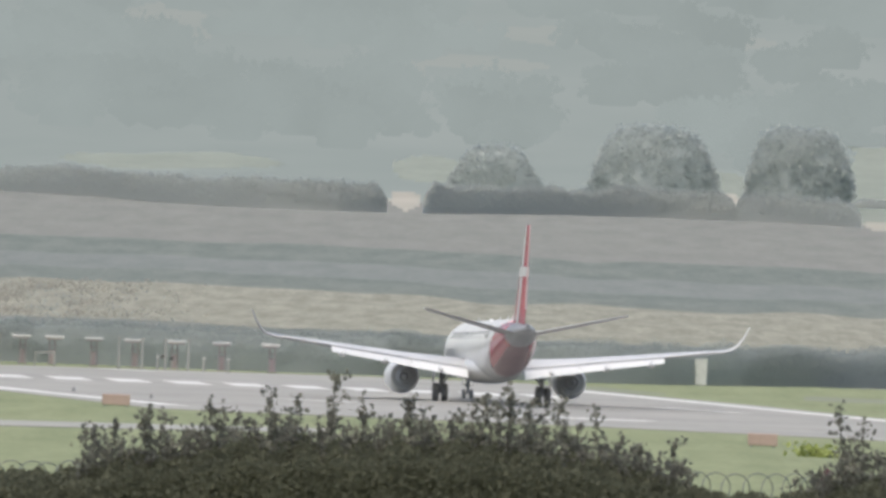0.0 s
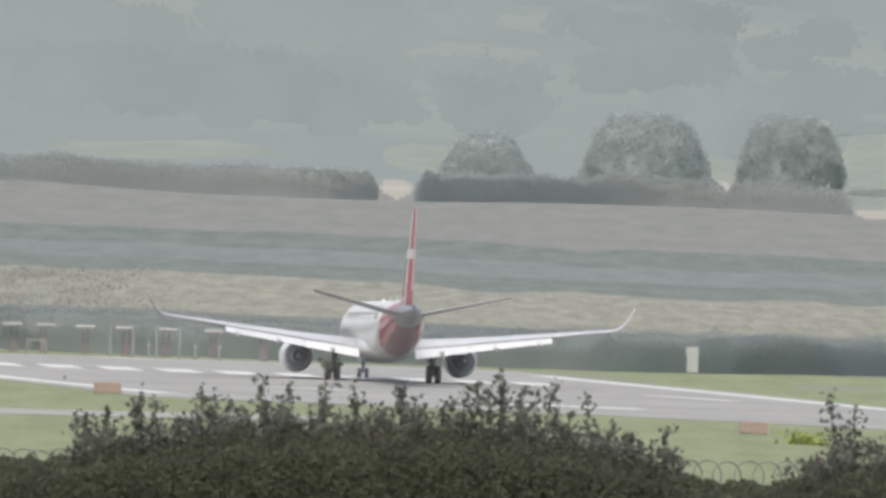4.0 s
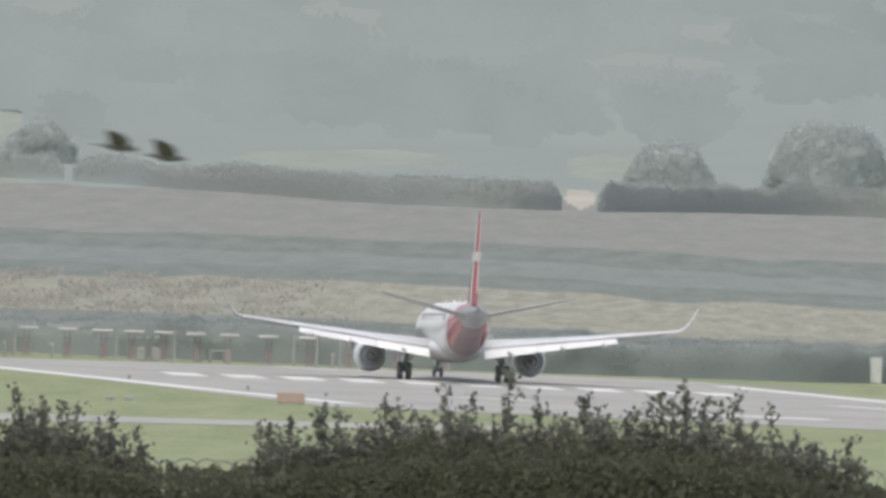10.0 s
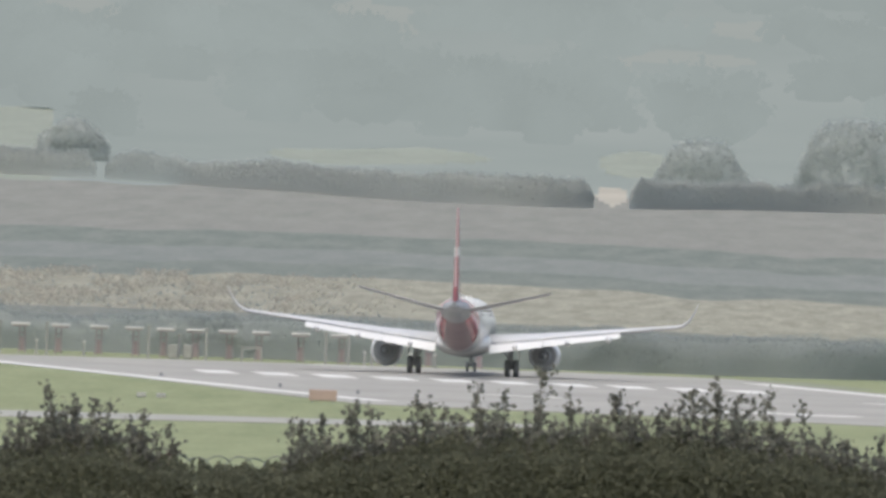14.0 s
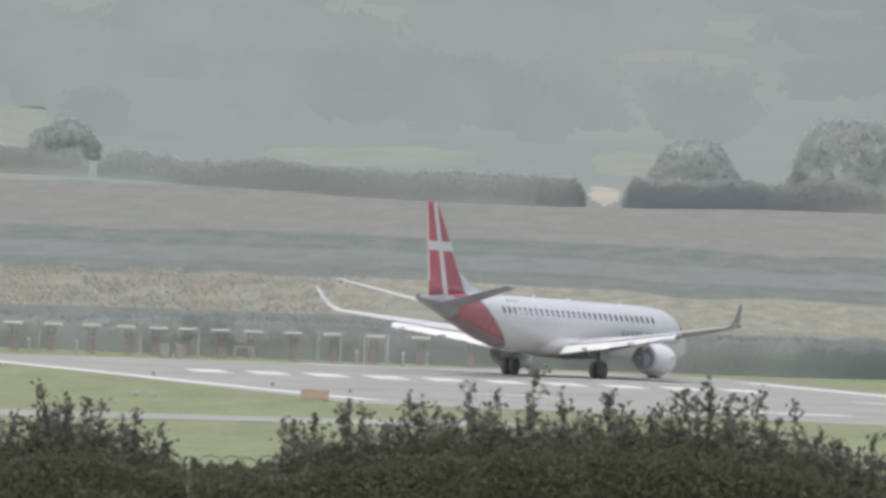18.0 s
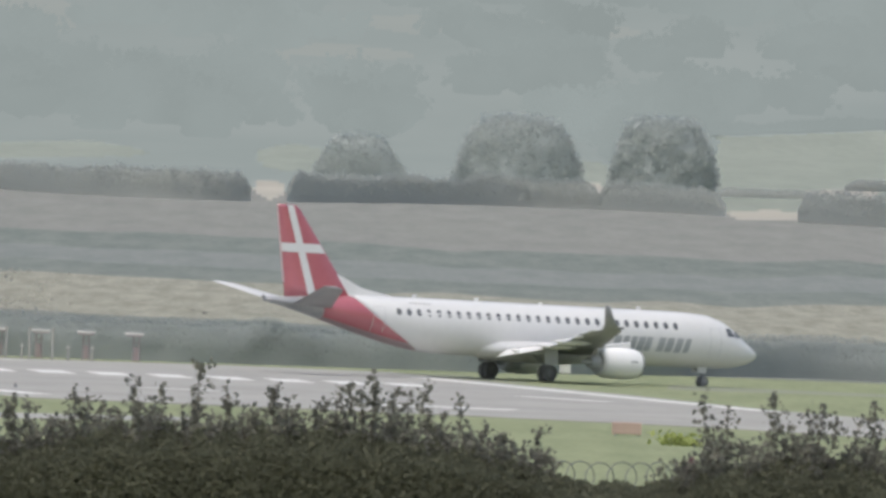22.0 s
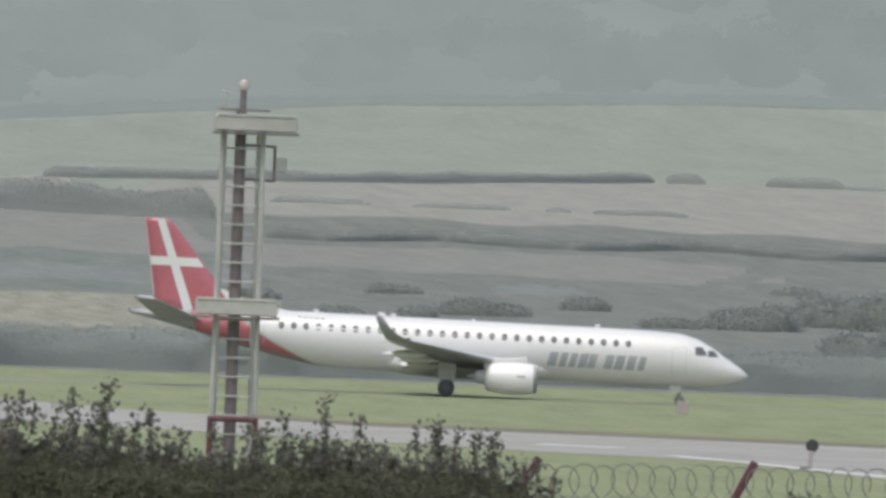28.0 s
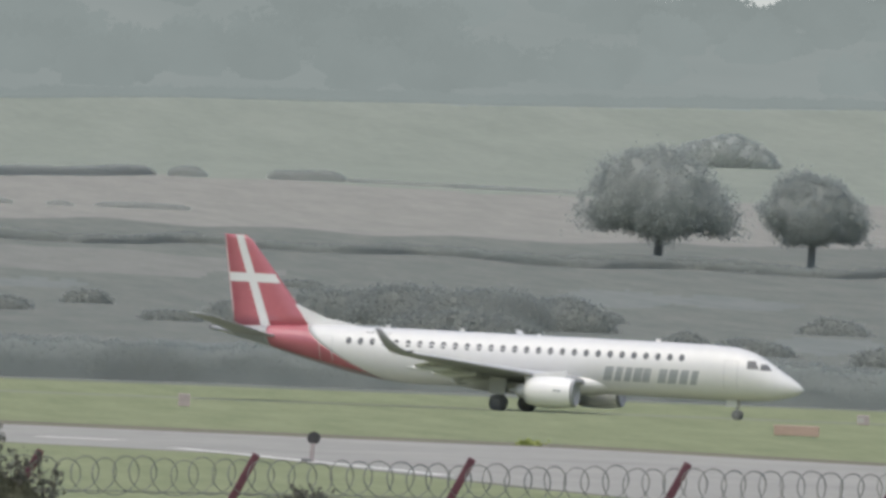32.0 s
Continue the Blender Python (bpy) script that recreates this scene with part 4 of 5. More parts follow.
field_hedge("scrub_hedge", [(3060, 3310)], lambda u: away(-40) - 12, 0.8, "low growth added to cover the dark ground under the oaks", "scrub", 0.3, SCRUB_LEAF, 4.0, 0.3)
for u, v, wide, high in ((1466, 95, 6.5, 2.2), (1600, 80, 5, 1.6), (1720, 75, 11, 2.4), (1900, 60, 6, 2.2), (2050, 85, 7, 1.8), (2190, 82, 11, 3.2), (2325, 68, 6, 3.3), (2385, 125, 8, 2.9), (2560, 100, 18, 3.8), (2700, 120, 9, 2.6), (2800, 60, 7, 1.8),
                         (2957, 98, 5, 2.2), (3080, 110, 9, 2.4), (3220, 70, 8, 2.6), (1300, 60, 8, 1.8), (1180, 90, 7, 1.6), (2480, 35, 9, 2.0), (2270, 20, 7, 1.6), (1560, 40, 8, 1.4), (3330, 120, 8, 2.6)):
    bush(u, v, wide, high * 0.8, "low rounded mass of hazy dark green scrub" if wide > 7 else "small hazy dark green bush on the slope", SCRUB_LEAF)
# this edge shares the wood's haze glow
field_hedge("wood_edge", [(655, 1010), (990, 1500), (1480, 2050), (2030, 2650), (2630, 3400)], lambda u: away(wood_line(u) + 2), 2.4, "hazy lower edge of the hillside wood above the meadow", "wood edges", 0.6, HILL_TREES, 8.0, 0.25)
for u, v, wide, high in ((2345, 74, 11, 4.0), (2465, 78, 13, 4.6), (2600, 80, 15, 4.8), (2735, 78, 12, 4.0), (2200, 84, 9, 3.2)):
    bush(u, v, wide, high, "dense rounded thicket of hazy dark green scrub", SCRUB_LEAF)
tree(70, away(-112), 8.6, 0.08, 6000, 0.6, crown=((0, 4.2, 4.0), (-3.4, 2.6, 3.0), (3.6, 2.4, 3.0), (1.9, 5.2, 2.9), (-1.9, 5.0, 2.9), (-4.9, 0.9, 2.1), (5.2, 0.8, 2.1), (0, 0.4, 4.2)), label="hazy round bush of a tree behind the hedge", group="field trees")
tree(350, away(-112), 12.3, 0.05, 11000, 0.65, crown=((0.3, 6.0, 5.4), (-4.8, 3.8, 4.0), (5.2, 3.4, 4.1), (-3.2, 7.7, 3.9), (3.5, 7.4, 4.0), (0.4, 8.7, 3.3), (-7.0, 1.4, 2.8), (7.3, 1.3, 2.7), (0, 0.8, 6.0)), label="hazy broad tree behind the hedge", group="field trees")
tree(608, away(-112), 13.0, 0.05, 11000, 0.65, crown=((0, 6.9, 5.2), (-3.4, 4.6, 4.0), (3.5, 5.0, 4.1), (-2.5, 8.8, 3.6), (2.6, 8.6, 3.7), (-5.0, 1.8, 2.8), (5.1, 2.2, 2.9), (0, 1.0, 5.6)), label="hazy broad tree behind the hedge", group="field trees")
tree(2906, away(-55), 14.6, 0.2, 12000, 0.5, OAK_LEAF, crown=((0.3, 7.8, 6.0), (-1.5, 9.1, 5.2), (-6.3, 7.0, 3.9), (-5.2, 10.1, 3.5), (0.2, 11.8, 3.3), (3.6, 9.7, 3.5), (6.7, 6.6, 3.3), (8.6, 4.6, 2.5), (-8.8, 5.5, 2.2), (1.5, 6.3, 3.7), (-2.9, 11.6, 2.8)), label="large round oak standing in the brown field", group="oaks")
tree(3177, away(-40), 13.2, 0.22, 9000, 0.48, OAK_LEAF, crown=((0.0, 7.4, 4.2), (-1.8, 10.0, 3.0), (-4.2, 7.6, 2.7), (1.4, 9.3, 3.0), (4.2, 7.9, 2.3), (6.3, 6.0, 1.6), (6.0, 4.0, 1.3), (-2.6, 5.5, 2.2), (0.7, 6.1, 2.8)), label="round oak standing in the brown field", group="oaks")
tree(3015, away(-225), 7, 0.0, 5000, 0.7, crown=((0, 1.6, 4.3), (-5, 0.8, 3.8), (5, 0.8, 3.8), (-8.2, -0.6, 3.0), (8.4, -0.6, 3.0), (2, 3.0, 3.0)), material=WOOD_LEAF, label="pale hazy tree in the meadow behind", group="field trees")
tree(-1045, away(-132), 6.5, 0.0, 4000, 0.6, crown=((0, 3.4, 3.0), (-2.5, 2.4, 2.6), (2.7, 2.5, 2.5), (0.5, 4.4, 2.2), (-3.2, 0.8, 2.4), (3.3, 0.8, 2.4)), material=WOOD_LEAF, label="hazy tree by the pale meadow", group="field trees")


def build_wood():
    """The distant wooded hill, beyond counting: rounded crowns with a thin fringe over the slope."""
    base = bmesh.new()
    bmesh.ops.create_icosphere(base, subdivisions=1, radius=0.8)
    ball = np.array([tuple(v.co) for v in base.verts])
    base.verts.index_update()
    tri = np.array([[v.index for v in f.verts] for f in base.faces])
    base.free()
    vs, fs, cs, at = [], [], [], 0
    for _ in range(1500):
        u = rng.uniform(-2200, 4200)
        v = -170 - 370 * rng.uniform(0, 1) ** 0.8
        d = away(v)
        if any(((u - a) / b) ** 2 + ((v + c) / e) ** 2 < 1 for a, b, c, e in ((-500, 270, 156, 34), (-40, 115, 155, 44), (475, 90, 150, 48), (-1250, 230, 180, 65))):
            continue
        if field_of(u, v, d) != 7 or u > 640 and v > wood_line(u) - 14 or noise.noise(Vector((u * 0.0035, v * 0.011, 3))) < -0.12:
            continue
        h, w = rng.uniform(5, 10), rng.uniform(7, 17)
        c = spot(u, d, ground_z(u, d) + h * 0.1)
        for j in range(7):
            a = j * 2.4
            r = rng.uniform(0.3, 0.52) * h * (1.25 if j == 0 else 1)
            q = np.array(c) + (math.cos(a) * (w / 2 - r * 0.6) * (j > 0), 4 * math.sin(a), h * rng.uniform(0.0, 0.55) * (1 if j else 0.8))
            k = np.array([1 + 0.2 * noise.noise(Vector(b) * 1.4 + Vector(q)) + 0.12 * noise.noise(Vector(b) * 4 + Vector(q)) for b in ball])[:, None]
            vs.append(ball * k * r * (1.15, 1, 0.95) + q)
            fs.append(tri + at)
            at += len(ball)
            p = rng.normal(size=(56, 3))
            p[:, 2] = np.abs(p[:, 2]) + 0.1
            p[:, 1] *= 0.5
            p /= np.linalg.norm(p, axis=1)[:, None]
            cs.append(q + p * (r * (0.82 + np.abs(rng.normal(size=56)) * 0.22))[:, None] * (1.15, 1, 0.95))
    # crowns glow evenly in place of hazy light
    lv, lf = leaves(np.concatenate(cs), 1.05, 0.5, 1.2)
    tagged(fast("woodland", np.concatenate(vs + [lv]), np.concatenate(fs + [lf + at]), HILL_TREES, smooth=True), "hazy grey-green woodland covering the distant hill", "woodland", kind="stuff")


build_wood()


# ---- airfield things ----
def build_mast():
    d = 448.0
    base = spot(1276, d, ground_z(1276, d))
    mast = thing("antenna_mast", Matrix.Translation(base), "lattice glide path mast with two white antenna boxes", "mast")
    top = EYE + 116 * d / F - base.z
    low_z, high_z = EYE - 278 * d / F - base.z, EYE + 48 * d / F - base.z
    post = part("centre_post", rod(bmesh.new(), (0.03, 0, 0), (0.03, 0, top - 0.55), 0.15, 0.13, 8), MAST_RED, mast, "dark red-brown centre post")
    for x, y in ((-0.43, -0.16), (0.61, -0.16), (0.53, 0.7), (-0.35, 0.7)):
        part("leg", rod(bmesh.new(), (x, y, 0), (x * 0.92, y, high_z), 0.06, 0.055, 6), MAST_PAINT, mast)
    for k in range(22):
        z = 0.4 + k * 0.45
        if z > high_z:
            break
        part("rung", rod(bmesh.new(), (-0.42, -0.16, z), (0.6, -0.16, z), 0.027, None, 5), MAST_PAINT, mast)
    for z, x in ((low_z, 0.07), (high_z, 0.37)):
        a = part("antenna", boxed((1.95, 0.45, 0.36), (x, -0.3, z), (0, 0, 0), 0.03), MAST_PAINT, mast, "white box-shaped antenna")
        part("underside", boxed((2.03, 0.5, 0.06), (x, -0.3, z - 0.23), (0, 0, 0)), MAST_RED, a)
        part("roof", boxed((1.86, 0.5, 0.04), (x, -0.3, z + 0.2), (0, 0, 0)), CABINET, a)
    part("platform", boxed((1.2, 0.9, 0.05), (0.1, 0.3, high_z + 0.32)), MAST_RED, mast)
    part("lamp_post", rod(bmesh.new(), (0.05, 0, high_z), (0.06, 0, top - 0.12), 0.085, 0.07, 8), MAST_RED, mast)
    v, f = lathe([(-0.1, 0.07), (-0.06, 0.12), (0.04, 0.12), (0.11, 0.07), (0.13, 0.02)], 2, (0.06, 0, top), 12)
    raw("obstruction_lamp", v, f, LAMP_GLASS, mast, "pale pinkish obstruction lamp", True)
    part("handrail", rod(rod(rod(bmesh.new(), (-0.4, 0.3, high_z + 0.3), (-0.42, 0.3, high_z + 0.75), 0.02), (-0.42, 0.3, high_z + 0.75), (-0.25, 0.3, high_z + 0.7), 0.02), (-0.25, 0.3, high_z + 0.7), (-0.25, 0.3, high_z + 0.3), 0.02), MAST_PAINT, mast)
    arm = part("side_bracket", rod(rod(rod(bmesh.new(), (0, 0, high_z - 0.5), (0.85, 0, high_z - 0.52), 0.03), (0.85, 0, high_z - 0.5), (0.85, 0, high_z - 1.35), 0.035), (0, 0, high_z - 1.3), (0.85, 0, high_z - 1.33), 0.03), MAST_RED, mast)
    part("monitor_box", boxed((0.24, 0.2, 0.36), (1.02, 0, high_z - 0.95), (0, 0, 0), 0.03), MAST_PAINT, arm)
    guard = part("base_guard", rod(rod(rod(bmesh.new(), (-0.45, -0.3, 0), (-0.45, -0.3, 3.5), 0.065), (0.62, -0.3, 0), (0.62, -0.3, 3.5), 0.065), (-0.5, -0.3, 3.46), (0.67, -0.3, 3.46), 0.065), FENCE_RED, mast, "maroon tubular guard at the mast's base")
    part("foundation", boxed((2.0, 1.6, 0.25), (0.1, 0.2, 0.08), (0, 0, 0), 0.03), CABINET, mast)
    part("cable_duct", rod(bmesh.new(), (0.12, 0.05, 0), (0.12, 0.05, high_z - 0.2), 0.035, None, 6), MAST_PAINT, mast)


build_mast()


def build_localizer():
    """The row of antennas beyond the runway's end, closer together towards its middle."""
    d = 1190.0
    h = EYE - 361 * d / F
    for k, u in enumerate((-1197, -1123, -1052, -984, -922, -866, -813, -756, -697, -627, -557, -480, -400, -314)):
        one = thing("localizer_antenna", Matrix.Translation(spot(u, d, ground_z(u, d))), "red and white antenna frame paled for haze, with a pale flat cap", "antenna", "localizer row")
        shift = 0.14 * math.sin(k * 2.1)
        for x in (-0.2, 0.2):
            part("leg", rod(bmesh.new(), (x + shift, 0, 0), (x * 0.8 + shift, 0, h - 0.05), 0.05, 0.045, 6), PINK, one, "red leg paled for haze")
        for z in (0.3, 0.8, 1.25):
            part("crossbar", boxed((0.42, 0.05, 0.07), (shift, 0, z)), PINK, one)
        part("feed_box", boxed((0.22, 0.16, 0.9), (shift, 0.04, 0.55), (0, 0, 0), 0.02), PALE_RED, one, "small pale red feed box")
        part("cap", boxed((1.18, 1.6, 0.15), (0, 0, h), (0, 0, 0), 0.04), CAP, one, "white flat cap")
        part("cap_edge", boxed((1.0, 1.5, 0.08), (0, 0, h - 0.12)), PINK, one)


build_localizer()


def block(name, u, v, size, material, label, category, group="", legs=True, lid=None):
    d = F * EYE / (v + DROP)
    at = spot(u, d, ground_z(u, d))
    ob = thing(name, Matrix.Translation(at) @ pose(0, 0, 0, 0, 0, -math.degrees(u / F)), label, category, group)
    w, dp, h = size
    lift = 0.12 if legs else 0.0
    part("housing", boxed((w, dp, h - lift), (0, 0, lift + (h - lift) / 2), (0, 0, 0), 0.03), material, ob)
    if legs:
        for x in (-w * 0.38, w * 0.38):
            part("leg", boxed((0.06, 0.06, 0.2), (x, 0, 0.08)), GREY, ob)
    if lid:
        part("lid", boxed((w * 1.06, dp * 1.06, 0.06), (0, 0, h + 0.02)), lid, ob)
    return ob


block("marker_box", 562, 309, (1.5, 0.8, 0.72), ORANGE, "low orange-red airfield sign box on the grass", "sign box", "marker boxes")
block("marker_box", -584, 281, (1.5, 0.8, 0.7), ORANGE, "low orange-red airfield sign box on the grass", "sign box", "marker boxes")
block("marker_box", 3163, 250, (2.6, 0.8, 0.7), ORANGE, "long orange sign box beside the taxiway", "sign box", "marker boxes")
cabinet = block("equipment_cabinet", 448, 203, (0.82, 0.8, 1.65), CABINET, "tall cream steel equipment cabinet on the grass", "cabinet", legs=False, lid=CABINET)
part("door_leaf", boxed((0.68, 0.03, 1.4), (0, -0.42, 0.8), (0, 0, 0), 0.01), CABINET, cabinet)
part("handle", boxed((0.03, 0.04, 0.14), (0.25, -0.45, 0.85)), DARK, cabinet)

for u in (-853, -827):
    c = block("equipment_cabinet", u, 213, (0.55, 0.5, 0.9), PALE_STEEL, "small pale equipment cabinet among the antenna frames", "cabinet", "small cabinets", legs=False)
    part("door_leaf", boxed((0.5, 0.03, 0.7), (0, -0.26, 0.45), (0, 0, 0), 0.01), PALE_STEEL, c)


def build_fence():
    d = 269.0
    spacing = 382.0
    top = lambda u: EYE - (float(np.interp(u, (-1500, -800, 400, 1755, 2977, 4200), (380, 377, 350, 326, 305, 290))) + DROP) * d / F
    posts = [1830 + spacing * k for k in range(-8, 6)]
    mid = spot(1000, d, 8.0)
    fence = thing("security_fence", Matrix.Translation(mid), "chain-link fence with maroon cranked posts and razor coil", "fence")
    for u in posts:
        t = top(u)
        p = spot(u, d, t) - mid
        bm = boxed((0.11, 0.1, 0.85), (p.x - 0.21, p.y, p.z - 0.36), (0, 27, 0), 0.01)
        box(bm, (0.09, 0.09, 2.6), (p.x - 0.4, p.y, p.z - 1.95), (0, 0, 0), 0.01)
        part("post", bm, FENCE_RED, fence, "maroon steel post with a cranked top")
    # the coil: one turning wire over the arms
    for a, b in zip(posts[:-1], posts[1:]):
        verts, faces, n, s = [], [], 240, 4
        for i in range(n + 1):
            q = i / n
            u = a + (b - a) * q
            turn = q * 11
            ang = 2 * math.pi * (turn + 0.07 * math.sin(turn * 2.3 + a) + 0.05 * math.sin(turn * 5.1))
            wob = noise.noise(Vector((turn * 0.9, a, 0)))
            r = 0.26 + 0.045 * wob
            c = spot(u, d, top(u) - 0.32 + 0.06 * noise.noise(Vector((turn * 0.5, 5, a)))) - mid
            c += Vector(((0.27 + 0.05 * wob) * math.cos(ang), r * math.cos(ang), r * math.sin(ang)))
            for k in range(s):
                w = 2 * math.pi * k / s
                verts.append((c.x + 0.009 * math.cos(w), c.y, c.z + 0.009 * math.sin(w)))
        for i in range(n):
            for k in range(s):
                q = (k + 1) % s
                faces.append((i * s + k, i * s + q, (i + 1) * s + q, (i + 1) * s + k))
        raw("razor_coil", verts, faces, WIRE, fence, "coiled razor wire")
        bm = bmesh.new()
        for h in (0.55, 1.6):
            rod(bm, spot(a, d, top(a) - h) - mid - Vector((0.4, 0, 0)), spot(b, d, top(b) - h) - mid - Vector((0.4, 0, 0)), 0.008, None, 4)
        part("line_wire", bm, WIRE, fence)


build_fence()


def weeds(u, v, wide, high, material, label):
    d = F * EYE / (v + DROP)
    at = spot(u, d, ground_z(u, d))
    ob = thing("bush", Matrix.Translation(at), label, "bush", "bushes on the grass")
    n = int(90 * wide * high) + 60
    c = rng.normal(size=(n, 3)) * (wide * 0.26, 0.35, high * 0.3)
    c[:, 2] = np.abs(c[:, 2])
    f_v, f_f = leaves(c, 0.2, 0.5)
    fast("foliage", f_v, f_f, material, ob)
    bm = bmesh.new()
    for k in range(6):
        rod(bm, (0, 0, -0.05), (wide * 0.25 * math.cos(k), 0.2 * math.sin(k), high * 0.5), 0.03, 0.01, 5)
    part("stems", bm, TWIG, ob)


def build_markers():
    """Small posts and markers on the grass."""
    d = 932.0
    at = spot(2307, d, ground_z(2307, d))
    one = thing("marker_post", Matrix.Translation(at), "black round marker head on a pale pink post", "marker")
    v, f = lathe([(-0.06, 0.2), (-0.05, 0.32), (0.05, 0.32), (0.06, 0.2)], 1, (0.08, 0, 1.2), 20)
    raw("round_head", v, f, BLACK, one, "black round head")
    part("pole", rod(bmesh.new(), (0, 0, 0), (0.05, 0, 0.95), 0.13, 0.11, 8), PINK, one)
    part("foot", boxed((0.5, 0.4, 0.2), (-0.25, 0, 0.08), (0, 0, 0), 0.03), RUBBER, one)
    for u, v, w, h, m, label in ((2078, 236, 0.7, 0.75, PINK, "small red marker box on the grass, paled for haze"), (3280, 226, 0.75, 0.6, PINK, "small red and white marker box on the grass"),
                                 (-905, 283, 0.5, 0.25, PALE_STEEL, "low pale runway light on the grass"), (-870, 283, 0.5, 0.25, PALE_STEEL, "low pale runway light on the grass")):
        b = block("marker_block", u, v, (w, 0.5, h), m, label, "marker", "small markers", legs=False)
        if u > 3000 or u < 0:
            part("band", boxed((w * 0.5, 0.52, h * 0.5), (-w * 0.2, 0, h * 0.5)), MAST_PAINT, b)
    for tall, us in ((1.95, (-1159, -1076, -896, -794, -582, -541, -500, -459)), (0.85, (-1094, -1010, -513, -431, -388)), (1.5, (-842,))):
        for u in us:
            p = thing("slim_pole", Matrix.Translation(spot(u, 1187, ground_z(u, 1187))), "dark slim pole between two cabinets" if u == -842 else "thin pale pole among the antenna frames", "pole", "slim poles")
            part("shaft", rod(bmesh.new(), (0, 0, 0), (0, 0, tall), 0.09, 0.08, 6), DARK if u == -842 else PALE_STEEL, p)
            part("foot", boxed((0.3, 0.3, 0.08), (0, 0, 0.03)), PALE_STEEL, p)
            part("head", boxed((0.24, 0.2, 0.12), (0, 0, tall)), CAP if tall < 1 else PALE_STEEL, p)
    p = thing("equipment_rack", Matrix.Translation(spot(-713, 1186, ground_z(-713, 1186))), "low pale equipment frame among the antennas", "equipment rack")
    for x in (-0.6, 0.6):
        part("leg", boxed((0.1, 0.1, 0.9), (x, 0, 0.45)), PALE_STEEL, p)
    part("beam", boxed((1.3, 0.12, 0.12), (0, 0, 0.88)), PALE_STEEL, p)
    for u, v in ((-871, 246), (-660, 257), (-522, 264), (-400, 285)):
        p = thing("runway_light", Matrix.Translation(flat(u, v)), "small dark runway edge light", "runway light", "runway lights")
        part("base", rod(bmesh.new(), (0, 0, 0), (0, 0, 0.08), 0.16, 0.12, 10), DARK, p)
        part("lamp", rod(bmesh.new(), (0, 0, 0.08), (0, 0, 0.26), 0.09, 0.07, 10), DARK, p)


build_markers()
weeds(655, 322, 1.8, 0.9, YELLOW_LEAF, "bright yellow-green weedy bush on the grass")
weeds(2690, 283, 1.3, 0.5, YELLOW_LEAF, "low yellow-green weeds on the grass")


def build_dry_weeds():
    """Tall dry stalks and green tufts on the rough ground behind the antennas, beyond counting."""
    vs, fs, vg, fg = [], [], [], []
    for green, count in ((False, 9000), (True, 900)):
        cs, out = [], []
        for _ in range(count):
            u = rng.uniform(-1250, -380)
            if rng.uniform() < smoothstep(-820, -420, u):
                continue
            v = rng.uniform(62, 128) + (8 if green else 0)
            d = away(v)
            if noise.noise(Vector((u * 0.012, v * 0.06, 8 if green else 2))) < -0.05:
                continue
            p = spot(u, d, ground_z(u, d))
            high = rng.uniform(0.2, 0.7)
            for k in range(3):
                cs.append((p.x + rng.normal() * 0.3, p.y + rng.normal() * 0.3, p.z + high * (0.25 + 0.3 * k)))
        v, f = leaves(np.array(cs), 0.13, 0.5, 2.2)
        tagged(fast("green_tufts" if green else "dry_stalks", v, f, SCRUB_LEAF if green else WEED), "low green tufts in rough grass" if green else "pale dry weed stalks on rough ground", "weeds", kind="stuff")


build_dry_weeds()


# ---- birds ----
BIRD = surface("brown_feathers", (0.1, 0.095, 0.088), (0.19, 0.18, 0.165), 0.1, 0.8, 0.02)


def build_bird(span, label):
    bird = thing("bird", Matrix(), label, "bird", "birds in flight")
    k = span / 0.4
    v, f = lathe([(-0.13 * k, 0.006 * k), (-0.07 * k, 0.022 * k), (0.0, 0.034 * k), (0.05 * k, 0.03 * k), (0.075 * k, 0.02 * k), (0.095 * k, 0.022 * k), (0.115 * k, 0.014 * k), (0.14 * k, 0.002 * k)], 0, (0, 0, 0), 10)
    raw("body", v, f, BIRD, bird, "brown feathered body", True)
    part("tail", boxed((0.1 * k, 0.045 * k, 0.006 * k), (-0.15 * k, 0, 0), (0, 0, 0), 0.002), BIRD, bird)
    wings = []
    for side in (1, -1):
        v, f = foil([(0.02 * k, 0, 0.06 * k, -0.06 * k), (0.09 * k, 0.004 * k, 0.065 * k, -0.085 * k), (0.16 * k, 0.002 * k, 0.02 * k, -0.095 * k), (0.2 * k, 0, -0.06 * k, -0.1 * k)], side, 0.06)
        wings.append((raw("wing", v, f, BIRD, bird, "", True), side))
    return bird, wings


# first and last sight of each pair: seconds, pan, drop; distance; span
FLOCKS = (((10.0, -904, -164), (10.3, 172, -31), 120.0, 0.36, 84), ((10.6, 207, -83), (12.3, -1050, -36), 800.0, 0.5, 20),
          ((30.6, 2776, -281), (31.8, 1787, -237), 800.0, 0.45, 20), ((20.8, 531, 67), (22.2, -339, 118), 900.0, 0.4, 22), ((0.0, -505, 190), (0.3, -545, 172), 1100.0, 0.5, 16))
BIRDS = []
for first, last, far_off, span, gap in FLOCKS:
    for side in (0, 1):
        BIRDS.append((*build_bird(span, "small brown bird flying low over the airfield"), first, last, far_off, gap * side))


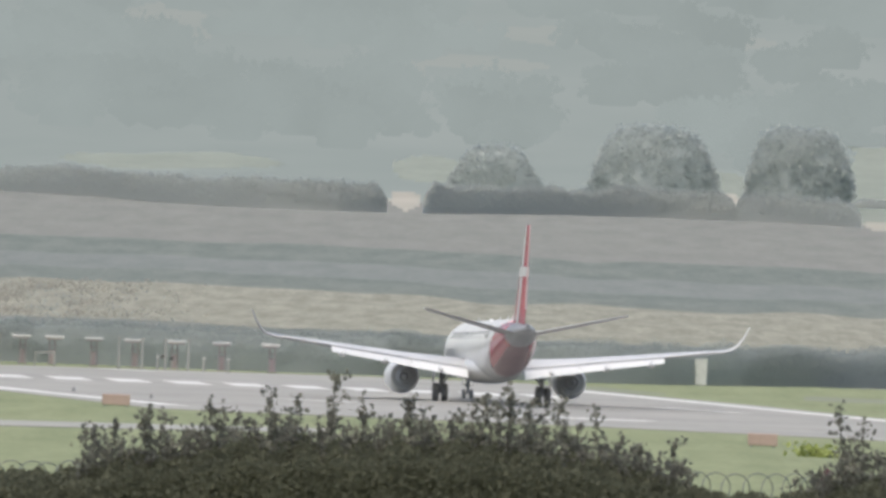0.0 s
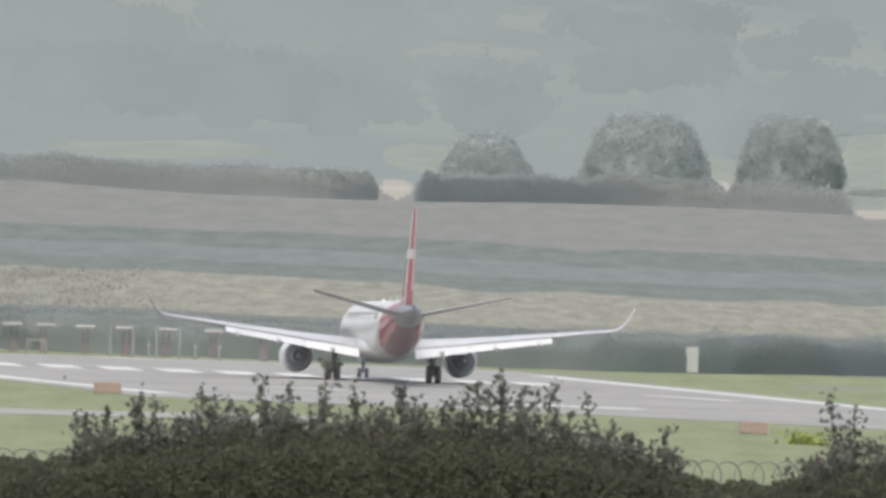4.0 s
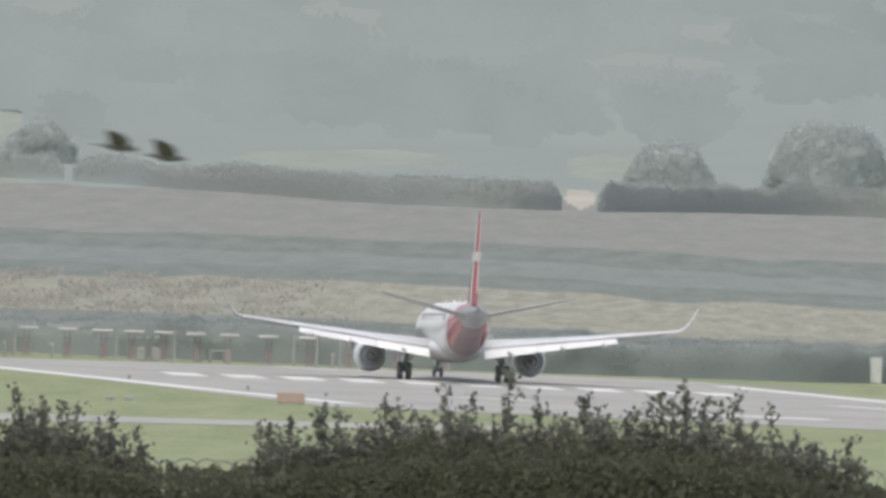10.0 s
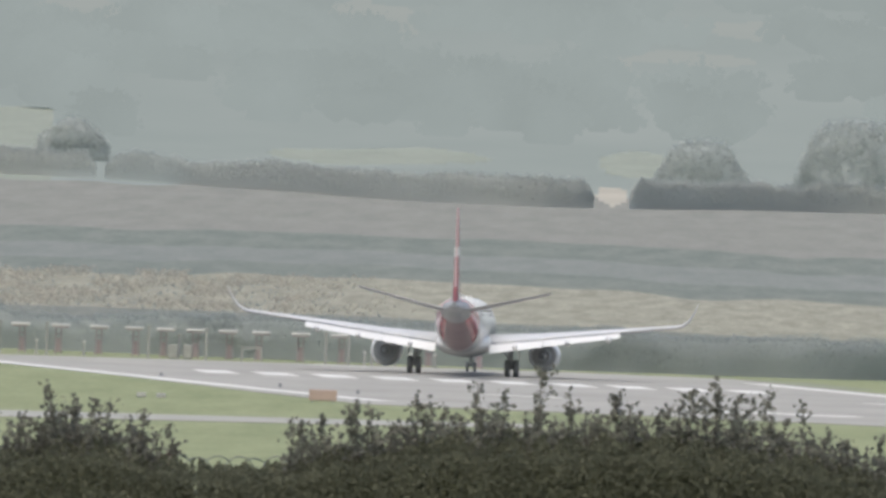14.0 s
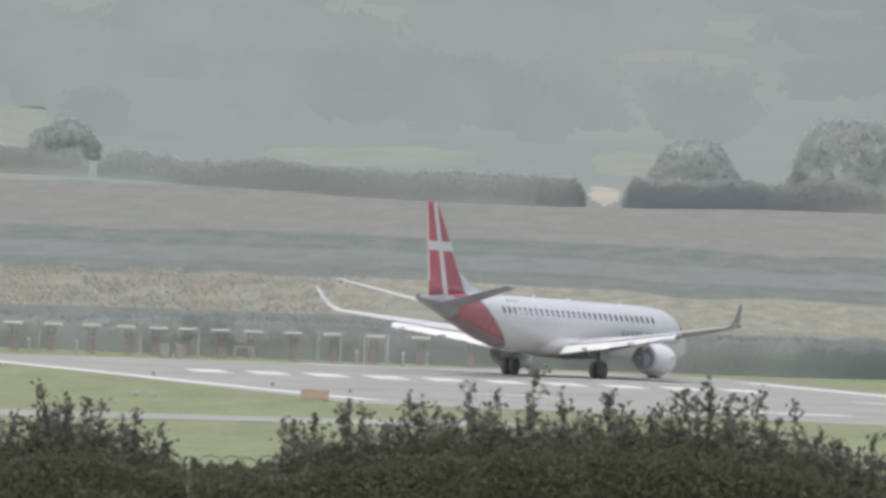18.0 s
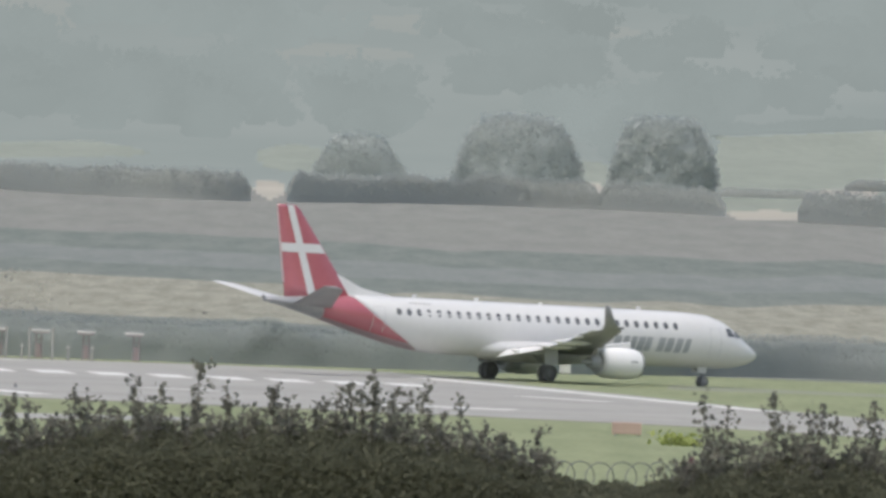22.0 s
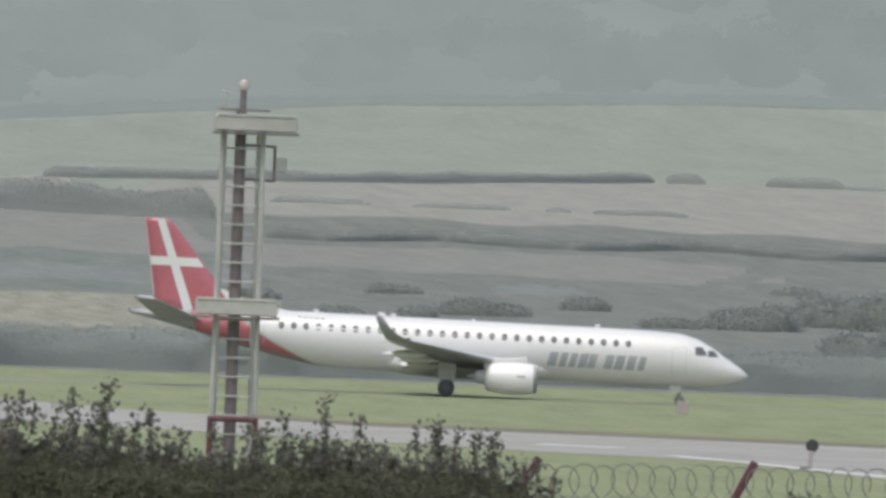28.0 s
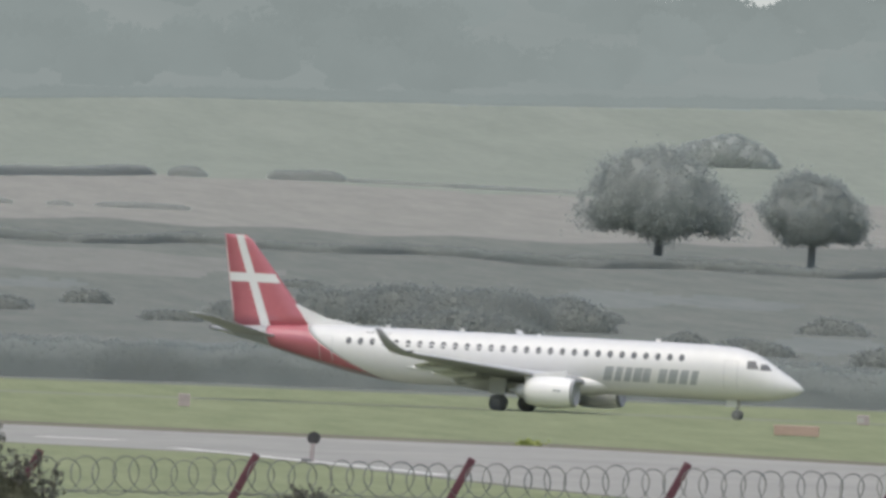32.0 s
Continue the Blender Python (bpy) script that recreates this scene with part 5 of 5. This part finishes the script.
# ---- what moves ----
# seconds, place on the airfield, heading to the right of straight ahead
TAXI = [
    (0, 2.58, 1093.0, -5.36), (0.5, 1.79, 1096.0, -5.41), (1, 0.94, 1099.0, -5.14), (1.5, 0.19, 1102.0, -5.00),
    (2, -0.57, 1105.0, -4.92), (2.5, -1.24, 1108.0, -4.82), (3, -2.02, 1111.0, -4.76), (3.5, -2.64, 1113.7, -4.80),
    (5.5, -5.30, 1124.3, -5.38), (6, -6.01, 1127.0, -5.49), (6.5, -6.60, 1129.8, -5.27), (7, -7.26, 1132.6, -5.11),
    (7.5, -7.84, 1135.5, -5.01), (8, -8.40, 1138.3, -4.98), (8.5, -8.85, 1141.1, -4.74), (9, -9.35, 1144.0, -4.70),
    (9.5, -9.79, 1145.7, -4.61), (10, -10.19, 1147.5, -4.35), (10.5, -10.59, 1149.2, -4.09), (11, -10.92, 1150.9, -3.84),
    (11.5, -11.16, 1152.7, -3.51), (12, -11.43, 1154.4, -2.98), (12.5, -11.64, 1156.2, -2.23), (13, -11.68, 1157.9, -1.12),
    (13.5, -11.77, 1158.6, -0.02), (14, -11.67, 1159.2, 1.39), (14.5, -11.56, 1159.8, 2.92), (16.5, -9.31, 1162.2, 14.28),
    (17, -8.33, 1162.9, 17.65), (17.5, -7.08, 1163.9, 21.00), (18, -5.65, 1165.1, 24.84), (18.5, -4.05, 1166.3, 28.37),
    (19, -2.22, 1167.5, 31.68), (19.5, -0.33, 1168.6, 35.02), (20, 2.02, 1169.8, 38.84), (20.5, 4.30, 1171.0, 42.21),
    (21, 7.03, 1172.1, 45.88), (21.5, 9.80, 1173.3, 50.04), (22, 12.75, 1174.4, 53.11), (22.5, 15.72, 1175.5, 56.48),
    (23, 19.12, 1176.6, 59.74), (23.5, 22.26, 1177.2, 63.09), (24, 25.95, 1177.6, 66.77), (24.5, 29.55, 1178.0, 70.62),
    (26.5, 45.16, 1178.9, 84.03), (27, 49.46, 1178.4, 87.00), (27.5, 53.79, 1178.0, 89.93), (28, 58.15, 1177.6, 92.87),
    (28.5, 61.61, 1176.5, 95.24), (29, 66.78, 1175.3, 97.69), (29.5, 70.90, 1174.3, 100.08), (30, 75.40, 1173.2, 102.50),
    (30.5, 79.60, 1172.0, 104.86), (31, 84.15, 1170.9, 107.23), (31.5, 88.31, 1169.7, 109.59), (32, 92.67, 1168.5, 111.96),
]


def motions():
    rows = []
    for t, x, y, turn in TAXI:
        pitch = float(np.interp(t, (0, 3, 6, 9, 12, 14, 17, 18, 20, 22, 24, 27, 32), (1.0, 0.7, 1.0, 0.9, 0.5, 0.6, 1.3, 1.4, 1.3, 1.0, 1.1, 1.0, 0.6)))
        u = F * math.atan2(x, y)
        rows.append((t, pose(x, y, ground_z(u, math.hypot(x, y)) + 0.03, 0, pitch, 90 - turn)))
    walk(airliner, rows)
    for bird, wings, (t0, u0, v0), (t1, u1, v1), d, gap in BIRDS:
        su, sv = (u1 - u0) / (t1 - t0), (v1 - v0) / (t1 - t0)
        rows = []
        for t in sorted({0.0, t0, (t0 + t1) / 2, t1, min(32.0, t1 + 0.4), 32.0}):
            sink = sv * (min(t, t1) - t0)
            rise = max(-0.2 * abs(t - t0) if sv > 0 else 0.0, -3.0) if t < t0 else 0.0
            p = spot(u0 + su * (t - t0) + gap, d, EYE - (v0 + max(-900, sink) + 0.17 * gap + DROP) * d / F - rise)
            rows.append((t, Matrix.Translation(p) @ pose(0, 0, 0, 0, 4 if sv > 0 else 0, 0 if su > 0 else 180)))
        walk(bird, rows)
        for wing, side in wings:
            beats = [(0.0, pose(0, 0, 0, 10 * side))]
            n = int((t1 - t0 + 0.6) / 0.05)
            for i in range(n):
                t = max(0.01, t0 - 0.3) + 0.05 * i
                beats.append((t, pose(0, 0, 0, side * (5 + 42 * math.sin((t - t0) * 2 * math.pi / 0.27 + 0.7 + 0.02 * gap)))))
            if beats[-1][0] < 31.5:
                beats.append((32.0, pose(0, 0, 0, 10 * side)))
            walk(wing, [b for b in beats if b[0] <= 32.0])
    ts, gone = [0.0], [0.0]
    for a, b in zip(TAXI[:-1], TAXI[1:]):
        ts.append(b[0])
        gone.append(gone[-1] + math.hypot(b[1] - a[1], b[2] - a[2]))
    for wheel, x, y, r, up in WHEELS:
        turns = []
        n = int(gone[-1] / (r * 1.3)) + 2
        for i in range(n):
            g = gone[-1] * i / (n - 1)
            t = float(np.interp(g, gone, ts))
            turns.append((t, pose(x, y, up, 0, math.degrees(g / r) % 360, 0)))
        walk(wheel, turns)


motions()
